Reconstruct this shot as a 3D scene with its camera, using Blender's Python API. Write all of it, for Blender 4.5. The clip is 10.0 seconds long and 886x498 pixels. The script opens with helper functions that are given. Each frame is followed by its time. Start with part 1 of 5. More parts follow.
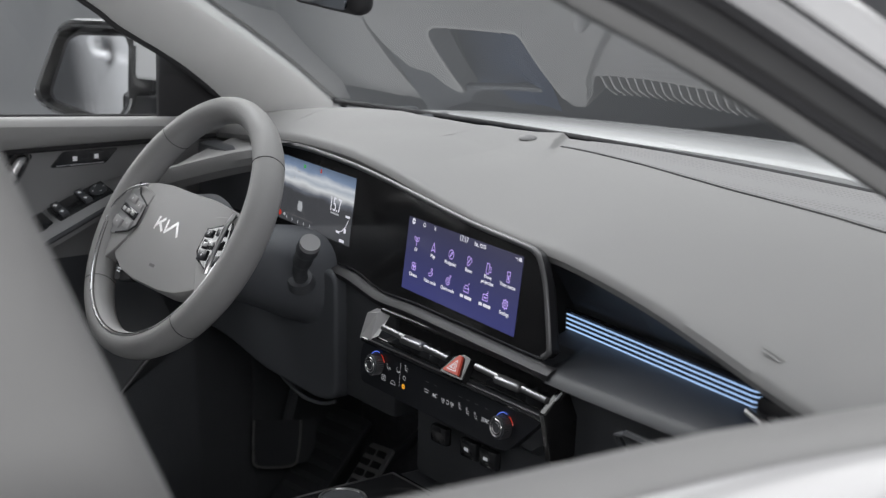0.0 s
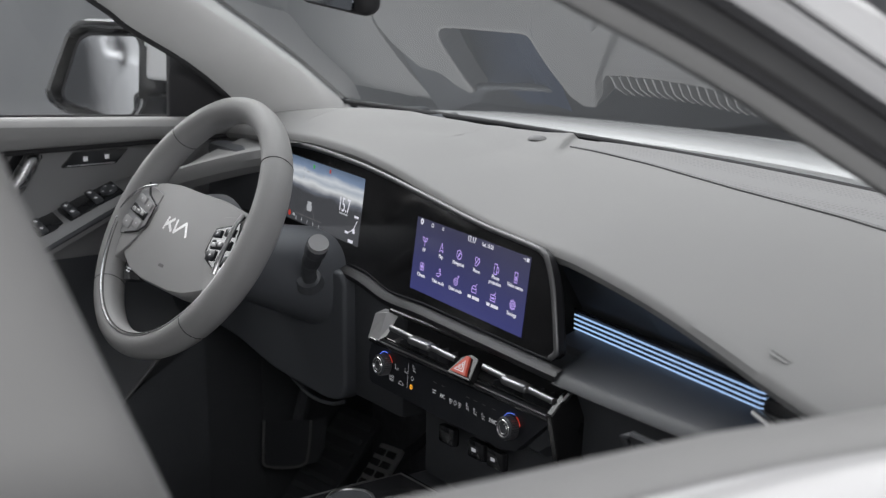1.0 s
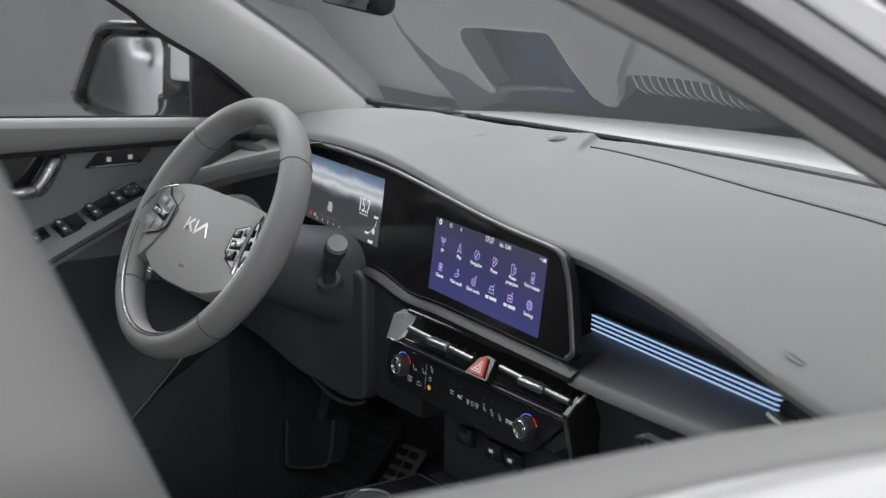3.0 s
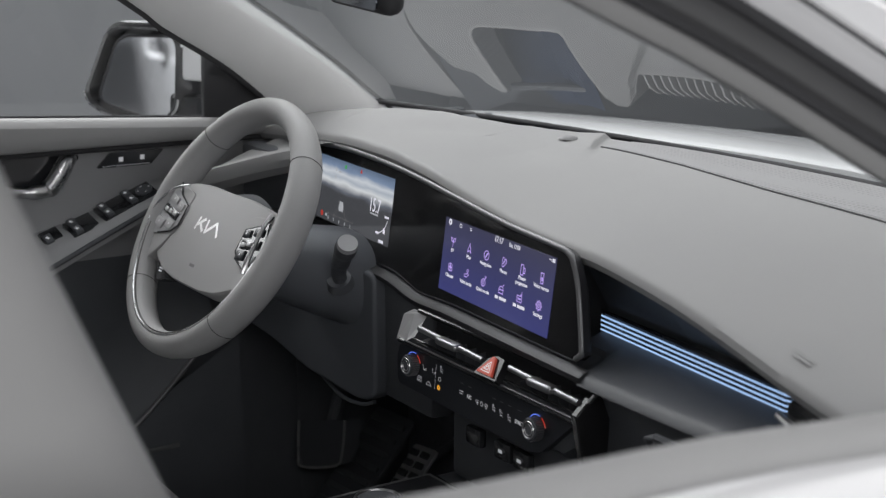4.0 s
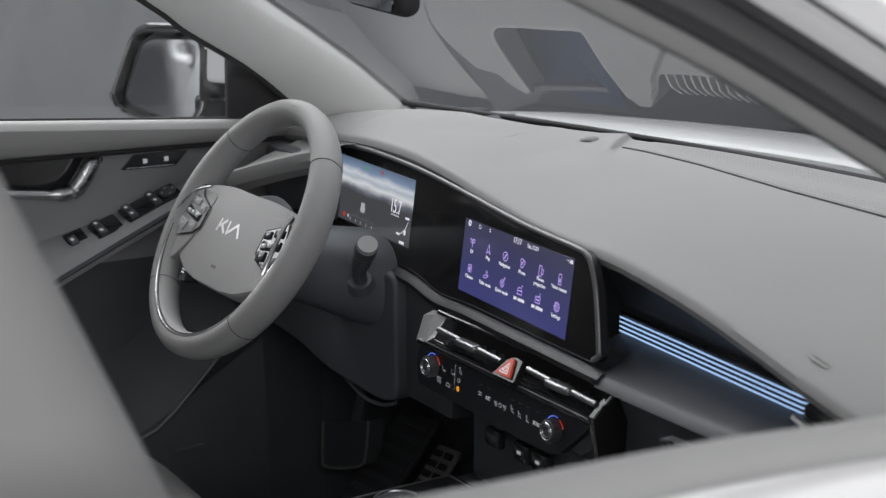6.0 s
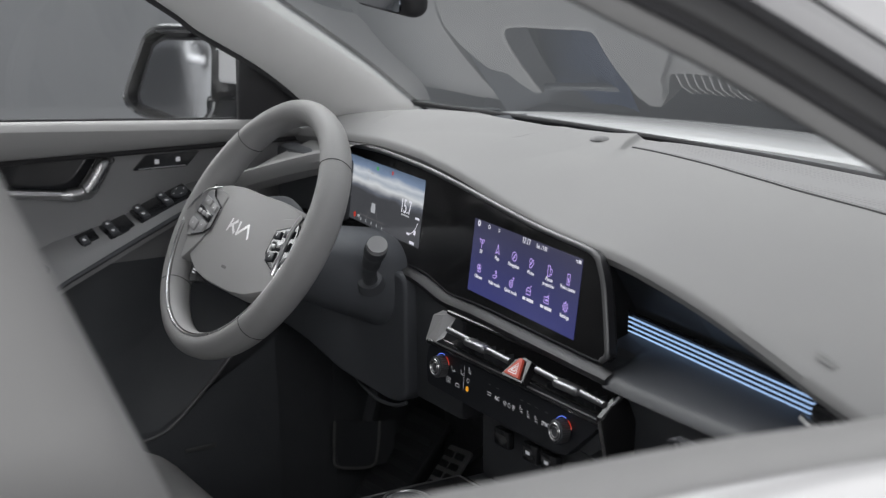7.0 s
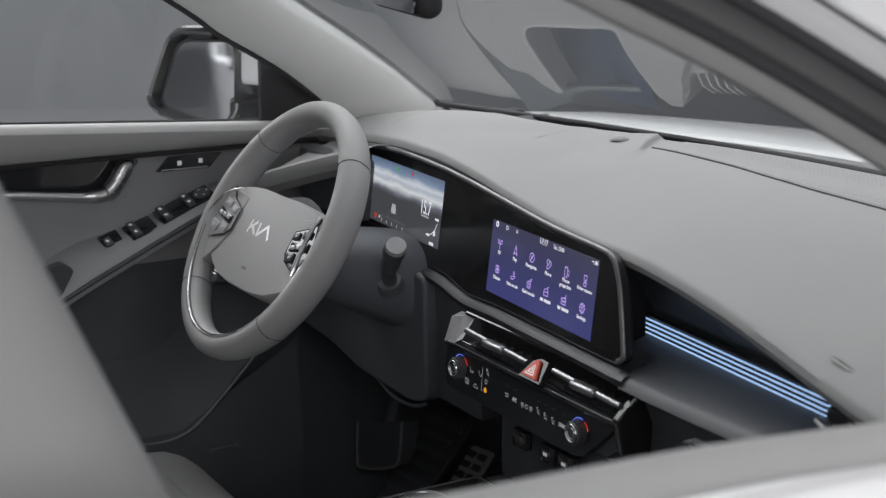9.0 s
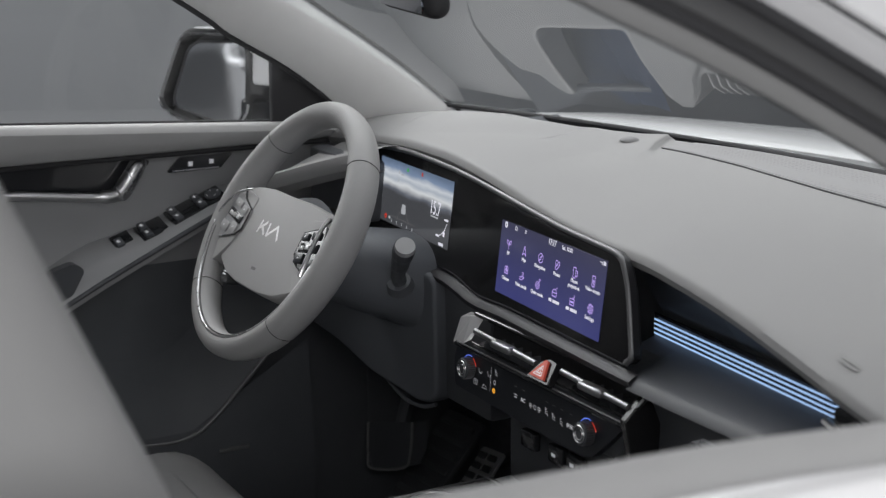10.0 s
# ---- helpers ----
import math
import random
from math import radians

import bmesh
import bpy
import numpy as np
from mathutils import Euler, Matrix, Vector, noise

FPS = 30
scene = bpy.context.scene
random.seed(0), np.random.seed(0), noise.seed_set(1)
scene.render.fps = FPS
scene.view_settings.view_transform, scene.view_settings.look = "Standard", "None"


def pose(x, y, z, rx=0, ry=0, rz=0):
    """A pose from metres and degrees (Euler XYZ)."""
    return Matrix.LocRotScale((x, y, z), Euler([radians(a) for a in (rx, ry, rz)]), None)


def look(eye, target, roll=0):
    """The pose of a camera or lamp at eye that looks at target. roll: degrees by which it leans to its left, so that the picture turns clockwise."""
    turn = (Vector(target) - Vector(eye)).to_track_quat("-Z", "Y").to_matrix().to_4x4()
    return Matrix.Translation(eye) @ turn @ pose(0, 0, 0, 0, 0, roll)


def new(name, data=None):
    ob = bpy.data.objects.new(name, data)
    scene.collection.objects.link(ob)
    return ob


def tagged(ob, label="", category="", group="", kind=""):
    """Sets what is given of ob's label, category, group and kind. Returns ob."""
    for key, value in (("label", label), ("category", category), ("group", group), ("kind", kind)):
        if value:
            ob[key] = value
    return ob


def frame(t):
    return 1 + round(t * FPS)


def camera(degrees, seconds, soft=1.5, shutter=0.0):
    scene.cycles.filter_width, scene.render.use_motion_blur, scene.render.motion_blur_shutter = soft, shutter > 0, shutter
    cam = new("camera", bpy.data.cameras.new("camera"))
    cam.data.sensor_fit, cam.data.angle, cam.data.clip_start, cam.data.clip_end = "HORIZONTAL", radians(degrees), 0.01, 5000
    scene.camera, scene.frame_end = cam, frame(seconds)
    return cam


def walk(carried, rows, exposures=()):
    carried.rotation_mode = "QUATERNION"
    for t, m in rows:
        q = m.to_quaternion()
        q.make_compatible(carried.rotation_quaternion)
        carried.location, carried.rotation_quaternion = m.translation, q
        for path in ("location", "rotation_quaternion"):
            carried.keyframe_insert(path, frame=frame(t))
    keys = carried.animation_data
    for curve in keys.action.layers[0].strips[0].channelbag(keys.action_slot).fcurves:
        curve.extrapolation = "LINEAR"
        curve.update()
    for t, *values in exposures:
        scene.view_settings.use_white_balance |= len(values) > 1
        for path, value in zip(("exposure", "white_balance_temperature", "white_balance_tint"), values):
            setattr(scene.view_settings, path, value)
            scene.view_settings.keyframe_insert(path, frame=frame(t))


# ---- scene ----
cam = camera(35.2, 10.0, soft=1.25)
PATH = [
    (0, (1.224, -0.961, 1.363), (-0.331, 0.211, 0.907), 1.1),
    (0.5, (1.226, -0.957, 1.364), (-0.336, 0.206, 0.907), 1.0),
    (1, (1.228, -0.953, 1.363), (-0.34, 0.201, 0.907), 1.0),
    (1.5, (1.229, -0.946, 1.361), (-0.348, 0.196, 0.907), 0.9),
    (2, (1.232, -0.944, 1.361), (-0.352, 0.19, 0.907), 0.9),
    (2.5, (1.235, -0.94, 1.362), (-0.355, 0.184, 0.907), 0.8),
    (4, (1.241, -0.927, 1.362), (-0.37, 0.166, 0.906), 0.6),
    (4.5, (1.243, -0.924, 1.363), (-0.374, 0.16, 0.906), 0.5),
    (5, (1.246, -0.92, 1.363), (-0.379, 0.153, 0.906), 0.4),
    (5.5, (1.248, -0.915, 1.363), (-0.384, 0.147, 0.906), 0.3),
    (7, (1.256, -0.903, 1.363), (-0.397, 0.128, 0.907), 0.0),
    (7.5, (1.257, -0.899, 1.365), (-0.4, 0.122, 0.907), -0.1),
    (8, (1.26, -0.895, 1.365), (-0.404, 0.115, 0.907), -0.2),
    (8.5, (1.262, -0.89, 1.364), (-0.409, 0.11, 0.907), -0.2),
    (9, (1.265, -0.886, 1.365), (-0.413, 0.103, 0.908), -0.4),
    (9.5, (1.267, -0.881, 1.363), (-0.418, 0.097, 0.908), -0.4),
    (10, (1.269, -0.878, 1.363), (-0.421, 0.091, 0.909), -0.5),
]
walk(cam, [(t, look(eye, target, roll)) for t, eye, target, roll in PATH])
cam.data.dof.use_dof, cam.data.dof.focus_distance, cam.data.dof.aperture_fstop = True, 1.70, 6.5

# ---- light ----
world = bpy.data.worlds.new("studio_world")
scene.world = world
world.use_nodes = True
world.node_tree.nodes["Background"].inputs[0].default_value = (0.92, 0.96, 1.0, 1)
world.node_tree.nodes["Background"].inputs[1].default_value = 0.25
scene.view_settings.exposure = 0.0


def unseen_softbox(x, y, z, sx, sy, watts, target):
    d = bpy.data.lights.new("unseen_softbox", "AREA")
    d.shape, d.size, d.size_y, d.energy = "RECTANGLE", sx, sy, watts
    d.color = (0.99, 0.985, 0.995)
    o = new("unseen_softbox", d)
    o.matrix_world = look((x, y, z), target)
    return o


unseen_softbox(-0.7, 1.3, 3.3, 4.6, 3.4, 106, (0.2, 0.6, 0))
# unseen lamp, added to brighten the cabin through the passenger window
unseen_softbox(3.8, -1.4, 1.9, 3.2, 2.4, 96, (0.0, -0.1, 0.9))
unseen_softbox(-3.2, -0.6, 3.0, 3.0, 2.6, 130, (-0.5, -0.2, 0.9))
# unseen lamp, added to brighten the west wall
unseen_softbox(-2.4, 1.0, 3.8, 3.0, 2.0, 42, (-5.5, 1.0, 1.2))


# ---- materials ----
def material(name, colour, rough=0.5, metal=0.0, vary=0.06, scale=30.0, bump=0.0, bump_scale=600.0, coat=0.0, kind="noise", emit=None, power=1.0, spec=0.5):
    m = bpy.data.materials.new(name)
    m.use_nodes = True
    nt = m.node_tree
    b = nt.nodes["Principled BSDF"]
    b.inputs["Metallic"].default_value = metal
    b.inputs["Coat Weight"].default_value = coat
    b.inputs["Specular IOR Level"].default_value = spec
    co = nt.nodes.new("ShaderNodeTexCoord")
    n = nt.nodes.new("ShaderNodeTexNoise")
    n.inputs["Scale"].default_value, n.inputs["Detail"].default_value = scale, 6
    nt.links.new(co.outputs["Object"], n.inputs["Vector"])
    r = nt.nodes.new("ShaderNodeMapRange")
    r.inputs[3].default_value, r.inputs[4].default_value = 1 - vary, 1 + vary
    nt.links.new(n.outputs[0], r.inputs[0])
    mix = nt.nodes.new("ShaderNodeVectorMath")
    mix.operation = "SCALE"
    mix.inputs[0].default_value = colour
    nt.links.new(r.outputs[0], mix.inputs["Scale"])
    nt.links.new(mix.outputs[0], b.inputs["Base Color"])
    r2 = nt.nodes.new("ShaderNodeMapRange")
    r2.inputs[3].default_value, r2.inputs[4].default_value = max(rough - 0.06, 0.02), min(rough + 0.06, 1)
    n2 = nt.nodes.new("ShaderNodeTexNoise")
    n2.inputs["Scale"].default_value, n2.inputs["Detail"].default_value = scale * 0.35, 4
    nt.links.new(co.outputs["Object"], n2.inputs["Vector"])
    nt.links.new(n2.outputs[0], r2.inputs[0])
    nt.links.new(r2.outputs[0], b.inputs["Roughness"])
    if bump:
        bp = nt.nodes.new("ShaderNodeBump")
        bp.inputs["Strength"].default_value, bp.inputs["Distance"].default_value = bump, 0.0006
        if kind == "leather":
            v = nt.nodes.new("ShaderNodeTexVoronoi")
            v.inputs["Scale"].default_value = bump_scale
            nt.links.new(co.outputs["Object"], v.inputs["Vector"])
            nt.links.new(v.outputs[0], bp.inputs["Height"])
        elif kind == "weave":
            w = nt.nodes.new("ShaderNodeTexWave")
            w.inputs["Scale"].default_value, w.inputs["Distortion"].default_value = bump_scale, 0.6
            w.bands_direction = "X"
            nt.links.new(co.outputs["Object"], w.inputs["Vector"])
            nt.links.new(w.outputs["Fac"], bp.inputs["Height"])
        else:
            v = nt.nodes.new("ShaderNodeTexNoise")
            v.inputs["Scale"].default_value = bump_scale
            nt.links.new(co.outputs["Object"], v.inputs["Vector"])
            nt.links.new(v.outputs[0], bp.inputs["Height"])
        nt.links.new(bp.outputs[0], b.inputs["Normal"])
    if emit:
        b.inputs["Emission Color"].default_value = (*emit, 1)
        b.inputs["Emission Strength"].default_value = power
    return m


def pane_material(name, ior, tint=(0.9, 0.93, 0.93)):
    m = bpy.data.materials.new(name)
    m.use_nodes = True
    nt = m.node_tree
    nt.nodes.remove(nt.nodes["Principled BSDF"])
    out = nt.nodes["Material Output"]
    fr, tr, gl, mx = (nt.nodes.new(k) for k in ("ShaderNodeFresnel", "ShaderNodeBsdfTransparent", "ShaderNodeBsdfGlossy", "ShaderNodeMixShader"))
    fr.inputs[0].default_value = ior
    tr.inputs[0].default_value = (*tint, 1)
    gl.inputs["Roughness"].default_value = 0.0
    gl.inputs[0].default_value = (1, 1, 1, 1)
    nt.links.new(fr.outputs[0], mx.inputs[0])
    nt.links.new(tr.outputs[0], mx.inputs[1])
    nt.links.new(gl.outputs[0], mx.inputs[2])
    nt.links.new(mx.outputs[0], out.inputs[0])
    return m


GREY = (0.30, 0.30, 0.30)
M_PAD = material("soft_grey_dash", GREY, 0.62, vary=0.04, scale=9, bump=0.22, bump_scale=130, kind="weave", spec=0.35)
M_GARNISH = material("grained_grey_plastic", (0.29, 0.29, 0.295), 0.6, vary=0.03, bump=0.3, bump_scale=900, spec=0.35)
def perforate(m, pitch):
    nt = m.node_tree
    b = nt.nodes["Principled BSDF"]
    co, v, r = nt.nodes.new("ShaderNodeTexCoord"), nt.nodes.new("ShaderNodeTexVoronoi"), nt.nodes.new("ShaderNodeValToRGB")
    v.inputs["Scale"].default_value, v.inputs["Randomness"].default_value = 1 / pitch, 0.15
    nt.links.new(co.outputs["Object"], v.inputs["Vector"])
    nt.links.new(v.outputs["Distance"], r.inputs[0])
    r.color_ramp.elements[0].position, r.color_ramp.elements[0].color = 0.25, (0.235, 0.235, 0.235, 1)
    r.color_ramp.elements[1].position, r.color_ramp.elements[1].color = 0.38, (0.30, 0.30, 0.305, 1)
    nt.links.new(r.outputs[0], b.inputs["Base Color"])


M_TRIM = material("soft_grey_trim", (0.41, 0.41, 0.41), 0.58, vary=0.05, scale=8, bump=0.3, bump_scale=900, spec=0.35)
M_MESH = material("perforated_grey_plastic", (0.29, 0.29, 0.295), 0.6, vary=0.25, scale=420, bump=0.25, bump_scale=240, kind="leather", spec=0.35)
perforate(M_MESH, 0.0062)
M_LEATHER = material("grey_leather", (0.34, 0.34, 0.338), 0.48, vary=0.06, scale=14, bump=0.35, bump_scale=1100, kind="leather", spec=0.4)
M_SEAT = material("grey_seat_leather", (0.315, 0.315, 0.314), 0.5, vary=0.06, scale=10, bump=0.35, bump_scale=900, kind="leather", spec=0.4)
M_SEATPERF = material("perforated_seat_leather", (0.315, 0.315, 0.314), 0.52, vary=0.1, scale=10, bump=0.6, bump_scale=420, kind="leather", spec=0.35)
M_HEADLINER = material("pale_grey_trim_cloth", (0.76, 0.76, 0.755), 0.85, vary=0.04, scale=20, bump=0.3, bump_scale=1500, spec=0.2)
M_DARK = material("dark_grained_plastic", (0.086, 0.091, 0.100), 0.5, vary=0.2, scale=12, bump=0.35, bump_scale=1000, spec=0.4)
M_DARKSOFT = material("dark_soft_plastic", (0.070, 0.074, 0.082), 0.5, vary=0.15, scale=10, bump=0.3, bump_scale=900, spec=0.4)
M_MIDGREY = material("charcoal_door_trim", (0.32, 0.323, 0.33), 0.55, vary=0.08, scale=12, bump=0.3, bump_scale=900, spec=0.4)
M_BLACK = material("black_gloss_panel", (0.017, 0.017, 0.018), 0.12, vary=0.2, spec=0.45)
M_GLOSS = material("piano_black_trim", (0.026, 0.027, 0.030), 0.16, vary=0.2, coat=0.4)
M_LIP = material("matt_black_lip", (0.020, 0.020, 0.023), 0.4, vary=0.2, bump=0.2, bump_scale=900, spec=0.22)
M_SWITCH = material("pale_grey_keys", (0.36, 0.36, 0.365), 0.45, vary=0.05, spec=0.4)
M_FACE = material("satin_black_control_face", (0.020, 0.022, 0.027), 0.3, vary=0.15, scale=18, spec=0.4)
M_TRENCH = material("dark_demister_trench", (0.028, 0.029, 0.032), 0.7, vary=0.15, scale=12, bump=0.2, spec=0.2)
M_WELLGLASS = material("blue_black_display_mirror", (0.03, 0.045, 0.085), 0.12, vary=0.25, scale=16, spec=0.6)
M_RUBBER = material("black_rubber_seal", (0.030, 0.030, 0.033), 0.6, vary=0.2, bump=0.2)
M_SHROUD = material("charcoal_shroud_plastic", (0.104, 0.111, 0.124), 0.5, vary=0.1, scale=10, bump=0.3, bump_scale=900, spec=0.4)
M_STITCH = material("dark_leather_seam", (0.09, 0.09, 0.09), 0.7, vary=0.05)
M_DULL = material("mid_grey_trim", (0.20, 0.20, 0.20), 0.6, vary=0.06, scale=10, bump=0.2)
M_MARK = material("faint_pressed_mark", (0.285, 0.285, 0.285), 0.62, vary=0.02)
M_SHELL = material("gloss_black_shell", (0.05, 0.05, 0.052), 0.12, vary=0.1, coat=1.0)
M_SATIN = material("satin_grey_plastic", (0.50, 0.50, 0.505), 0.36, 0.3, vary=0.04)
M_SEALGREY = material("worn_black_seal", (0.05, 0.05, 0.052), 0.5, vary=0.15, scale=20, bump=0.2)
M_EDGE = material("grey_painted_edge", (0.56, 0.56, 0.57), 0.25, vary=0.03, coat=0.5)
M_CHROME = material("satin_silver_metal", (0.62, 0.62, 0.63), 0.28, 1.0, vary=0.05)
M_DIMCHROME = material("dark_satin_metal", (0.30, 0.30, 0.31), 0.33, 0.9, vary=0.08)
M_FRAME = material("satin_grey_frame", (0.17, 0.17, 0.175), 0.4, 0.4, vary=0.05)
M_WHITE = material("white_car_paint", (0.80, 0.80, 0.81), 0.25, vary=0.01, scale=4, coat=0.6)
M_CARPET = material("black_carpet", (0.17, 0.176, 0.187), 0.95, vary=0.35, scale=60, bump=0.6, bump_scale=500, spec=0.1)
M_ALU = material("brushed_pedal_metal", (0.62, 0.62, 0.62), 0.35, 0.8, vary=0.1)
M_STUDIO = material("studio_grey_wall", (0.46, 0.47, 0.485), 0.9, vary=0.06, scale=0.7, bump=0.1, bump_scale=40, spec=0.1)
M_FLOOR = material("studio_grey_floor", (0.2, 0.2, 0.207), 0.6, vary=0.08, scale=1.2, bump=0.1, bump_scale=60)
M_MIRROR = material("mirror_silver", (0.85, 0.86, 0.88), 0.02, 1.0, vary=0.0)
M_DIMMIRROR = material("dimmed_mirror_glass", (0.22, 0.24, 0.28), 0.08, 1.0, vary=0.05)
M_INK = material("white_print", (0.6, 0.6, 0.6), 0.5, vary=0.02, emit=(0.9, 0.92, 1.0), power=0.22)
M_EMBOSS = material("pressed_dark_mark", (0.17, 0.17, 0.17), 0.6, vary=0.02)
M_SILVERMARK = material("bright_silver_mark", (0.8, 0.8, 0.8), 0.3, 0.6, vary=0.02)
M_GLASS = pane_material("windscreen_glass", 1.75)
M_SIDEGLASS = pane_material("side_window_glass", 1.5, (0.82, 0.84, 0.84))


def glow(name, colour, power):
    m = bpy.data.materials.new(name)
    m.use_nodes = True
    nt = m.node_tree
    b = nt.nodes["Principled BSDF"]
    b.inputs["Base Color"].default_value = (0.01, 0.01, 0.012, 1)
    b.inputs["Roughness"].default_value = 0.15
    b.inputs["Emission Color"].default_value = (*colour, 1)
    b.inputs["Emission Strength"].default_value = power
    return m


G_WHITE = glow("display_white", (0.9, 0.9, 1.0), 0.75)
G_LILAC = glow("display_lilac", (0.55, 0.4, 0.95), 0.85)
G_RED = glow("display_red", (0.9, 0.06, 0.03), 0.5)
G_GREEN = glow("display_green", (0.08, 0.7, 0.12), 0.5)
G_AMBER = glow("amber_lamp", (1.0, 0.45, 0.04), 0.7)
G_BLUE = glow("blue_lamp", (0.15, 0.25, 1.0), 0.9)
G_STRIP = glow("ice_blue_light_line", (0.42, 0.62, 0.98), 0.85)
G_CLUSTERTEXT = glow("cluster_grey_text", (0.6, 0.62, 0.66), 0.6)
G_ROAD = glow("cluster_road_line", (0.35, 0.35, 0.36), 0.35)


def display_material(name, low, high, cloud=False):
    """A lit display: low at the bottom, high at the top of the object's own z."""
    m = glow(name, low, 1.0)
    nt = m.node_tree
    b = nt.nodes["Principled BSDF"]
    co, sep, ramp = nt.nodes.new("ShaderNodeTexCoord"), nt.nodes.new("ShaderNodeSeparateXYZ"), nt.nodes.new("ShaderNodeValToRGB")
    nt.links.new(co.outputs["Generated"], sep.inputs[0])
    e = ramp.color_ramp.elements
    e[0].color, e[1].color = (*low, 1), (*high, 1)
    if cloud:
        n = nt.nodes.new("ShaderNodeTexNoise")
        n.inputs["Scale"].default_value, n.inputs["Detail"].default_value = 5.0, 5
        nt.links.new(co.outputs["Generated"], n.inputs["Vector"])
        ad = nt.nodes.new("ShaderNodeMath")
        ad.operation = "MULTIPLY_ADD"
        ad.inputs[1].default_value = 0.14
        nt.links.new(n.outputs[0], ad.inputs[0])
        sl = nt.nodes.new("ShaderNodeMath")
        sl.operation = "ADD"
        sl.inputs[1].default_value = -0.06
        nt.links.new(sep.outputs["Y"], sl.inputs[0])
        nt.links.new(sl.outputs[0], ad.inputs[2])
        nt.links.new(ad.outputs[0], ramp.inputs[0])
        e[0].position, e[0].color = 0.50, (*low, 1)
        e[1].position, e[1].color = 1.0, (0.10, 0.14, 0.21, 1)
        for p, c in ((0.56, (0.11, 0.12, 0.145)), (0.67, (0.58, 0.60, 0.62)), (0.74, (0.36, 0.40, 0.46)), (0.80, (0.52, 0.55, 0.59)), (0.89, (0.17, 0.23, 0.34))):
            k = ramp.color_ramp.elements.new(p)
            k.color = (*c, 1)
    else:
        nt.links.new(sep.outputs["Y"], ramp.inputs[0])
    nt.links.new(ramp.outputs[0], b.inputs["Emission Color"])
    return m


G_SCREEN = display_material("navy_menu_screen", (0.042, 0.046, 0.165), (0.045, 0.045, 0.085))
# low colour lifted, so reflections on the glass are put into the picture
G_CLUSTER = display_material("driver_display_picture", (0.052, 0.054, 0.060), (0.1, 0.14, 0.22), True)


# ---- mesh helpers ----
def thing(name, label, category, kind="", group="", at=None):
    o = new(name)
    if at is not None:
        o.matrix_world = at
    return tagged(o, label, category, group, kind)


def part(name, bm, mat, parent=None, label="", m=None, smooth=True, bevel=0.0, seg=2):
    me = bpy.data.meshes.new(name)
    bmesh.ops.recalc_face_normals(bm, faces=bm.faces)
    bm.to_mesh(me)
    bm.free()
    me.materials.append(mat)
    if smooth:
        me.polygons.foreach_set("use_smooth", [True] * len(me.polygons))
    o = new(name, me)
    if parent is not None:
        o.parent = parent
    if m is not None:
        o.matrix_basis = m
    if smooth:
        me.set_sharp_from_angle(angle=radians(38))
    if bevel:
        b = o.modifiers.new("bevel", "BEVEL")
        b.width, b.segments, b.limit_method, b.angle_limit = bevel, seg, "ANGLE", radians(35)
        b.harden_normals = True
    if label:
        o["label"] = label
    return o


def box_bm(sx, sy, sz, c=(0, 0, 0), r=0.0, seg=2):
    bm = bmesh.new()
    bmesh.ops.create_cube(bm, size=1)
    bmesh.ops.scale(bm, vec=(sx, sy, sz), verts=bm.verts)
    if r:
        bmesh.ops.bevel(bm, geom=list(bm.edges), offset=r, segments=seg, affect="EDGES", profile=0.5)
    bmesh.ops.translate(bm, vec=c, verts=bm.verts)
    return bm


def grid_bm(rows, closed=False, caps=False):
    """A skin over rows of points; closed: each row is a loop."""
    bm = bmesh.new()
    vs = [[bm.verts.new(p) for p in row] for row in rows]
    k = len(rows[0])
    for a, b in zip(vs, vs[1:]):
        for i in range(k if closed else k - 1):
            j = (i + 1) % k
            bm.faces.new((a[i], a[j], b[j], b[i]))
    if caps and closed:
        bm.faces.new(vs[0])
        bm.faces.new(list(reversed(vs[-1])))
    return bm


def tube_bm(pts, radius, seg=10, flat=1.0, up=(0, 0, 1), loop=False):
    """A rod swept along points; radius may be a list; flat squeezes it along up."""
    pts = [Vector(p) for p in pts]
    n = len(pts)
    rr = radius if isinstance(radius, (list, tuple)) else [radius] * n
    rows = []
    for i, p in enumerate(pts):
        a, b = (pts[i - 1], pts[(i + 1) % n]) if loop else (pts[max(i - 1, 0)], pts[min(i + 1, n - 1)])
        d = (b - a).normalized()
        s = d.cross(Vector(up))
        s = s.normalized() if s.length > 1e-4 else Vector((1, 0, 0))
        u = s.cross(d).normalized()
        rows.append([p + rr[i] * (math.cos(t) * s + flat * math.sin(t) * u) for t in (2 * math.pi * k / seg for k in range(seg))])
    if loop:
        rows.append(rows[0])
        bm = grid_bm(rows, True)
        bmesh.ops.remove_doubles(bm, verts=bm.verts, dist=1e-6)
        return bm
    return grid_bm(rows, True, True)


def smooth_line(pts, per=6):
    """Points along a smooth curve through pts."""
    p = [Vector(q) for q in pts]
    out = []
    for i in range(len(p) - 1):
        a, b, c, d = p[max(i - 1, 0)], p[i], p[i + 1], p[min(i + 2, len(p) - 1)]
        for k in range(per):
            t = k / per
            out.append(0.5 * ((2 * b) + (c - a) * t + (2 * a - 5 * b + 4 * c - d) * t * t + (3 * b - a - 3 * c + d) * t ** 3))
    out.append(p[-1])
    return out


def slab_bm(outline, depth, z0=0.0):
    """A plate: outline in x and y, from z0 up by depth."""
    bm = bmesh.new()
    vs = [bm.verts.new((x, y, z0)) for x, y in outline]
    f = bm.faces.new(vs)
    r = bmesh.ops.extrude_face_region(bm, geom=[f])
    bmesh.ops.translate(bm, vec=(0, 0, depth), verts=[v for v in r["geom"] if isinstance(v, bmesh.types.BMVert)])
    return bm


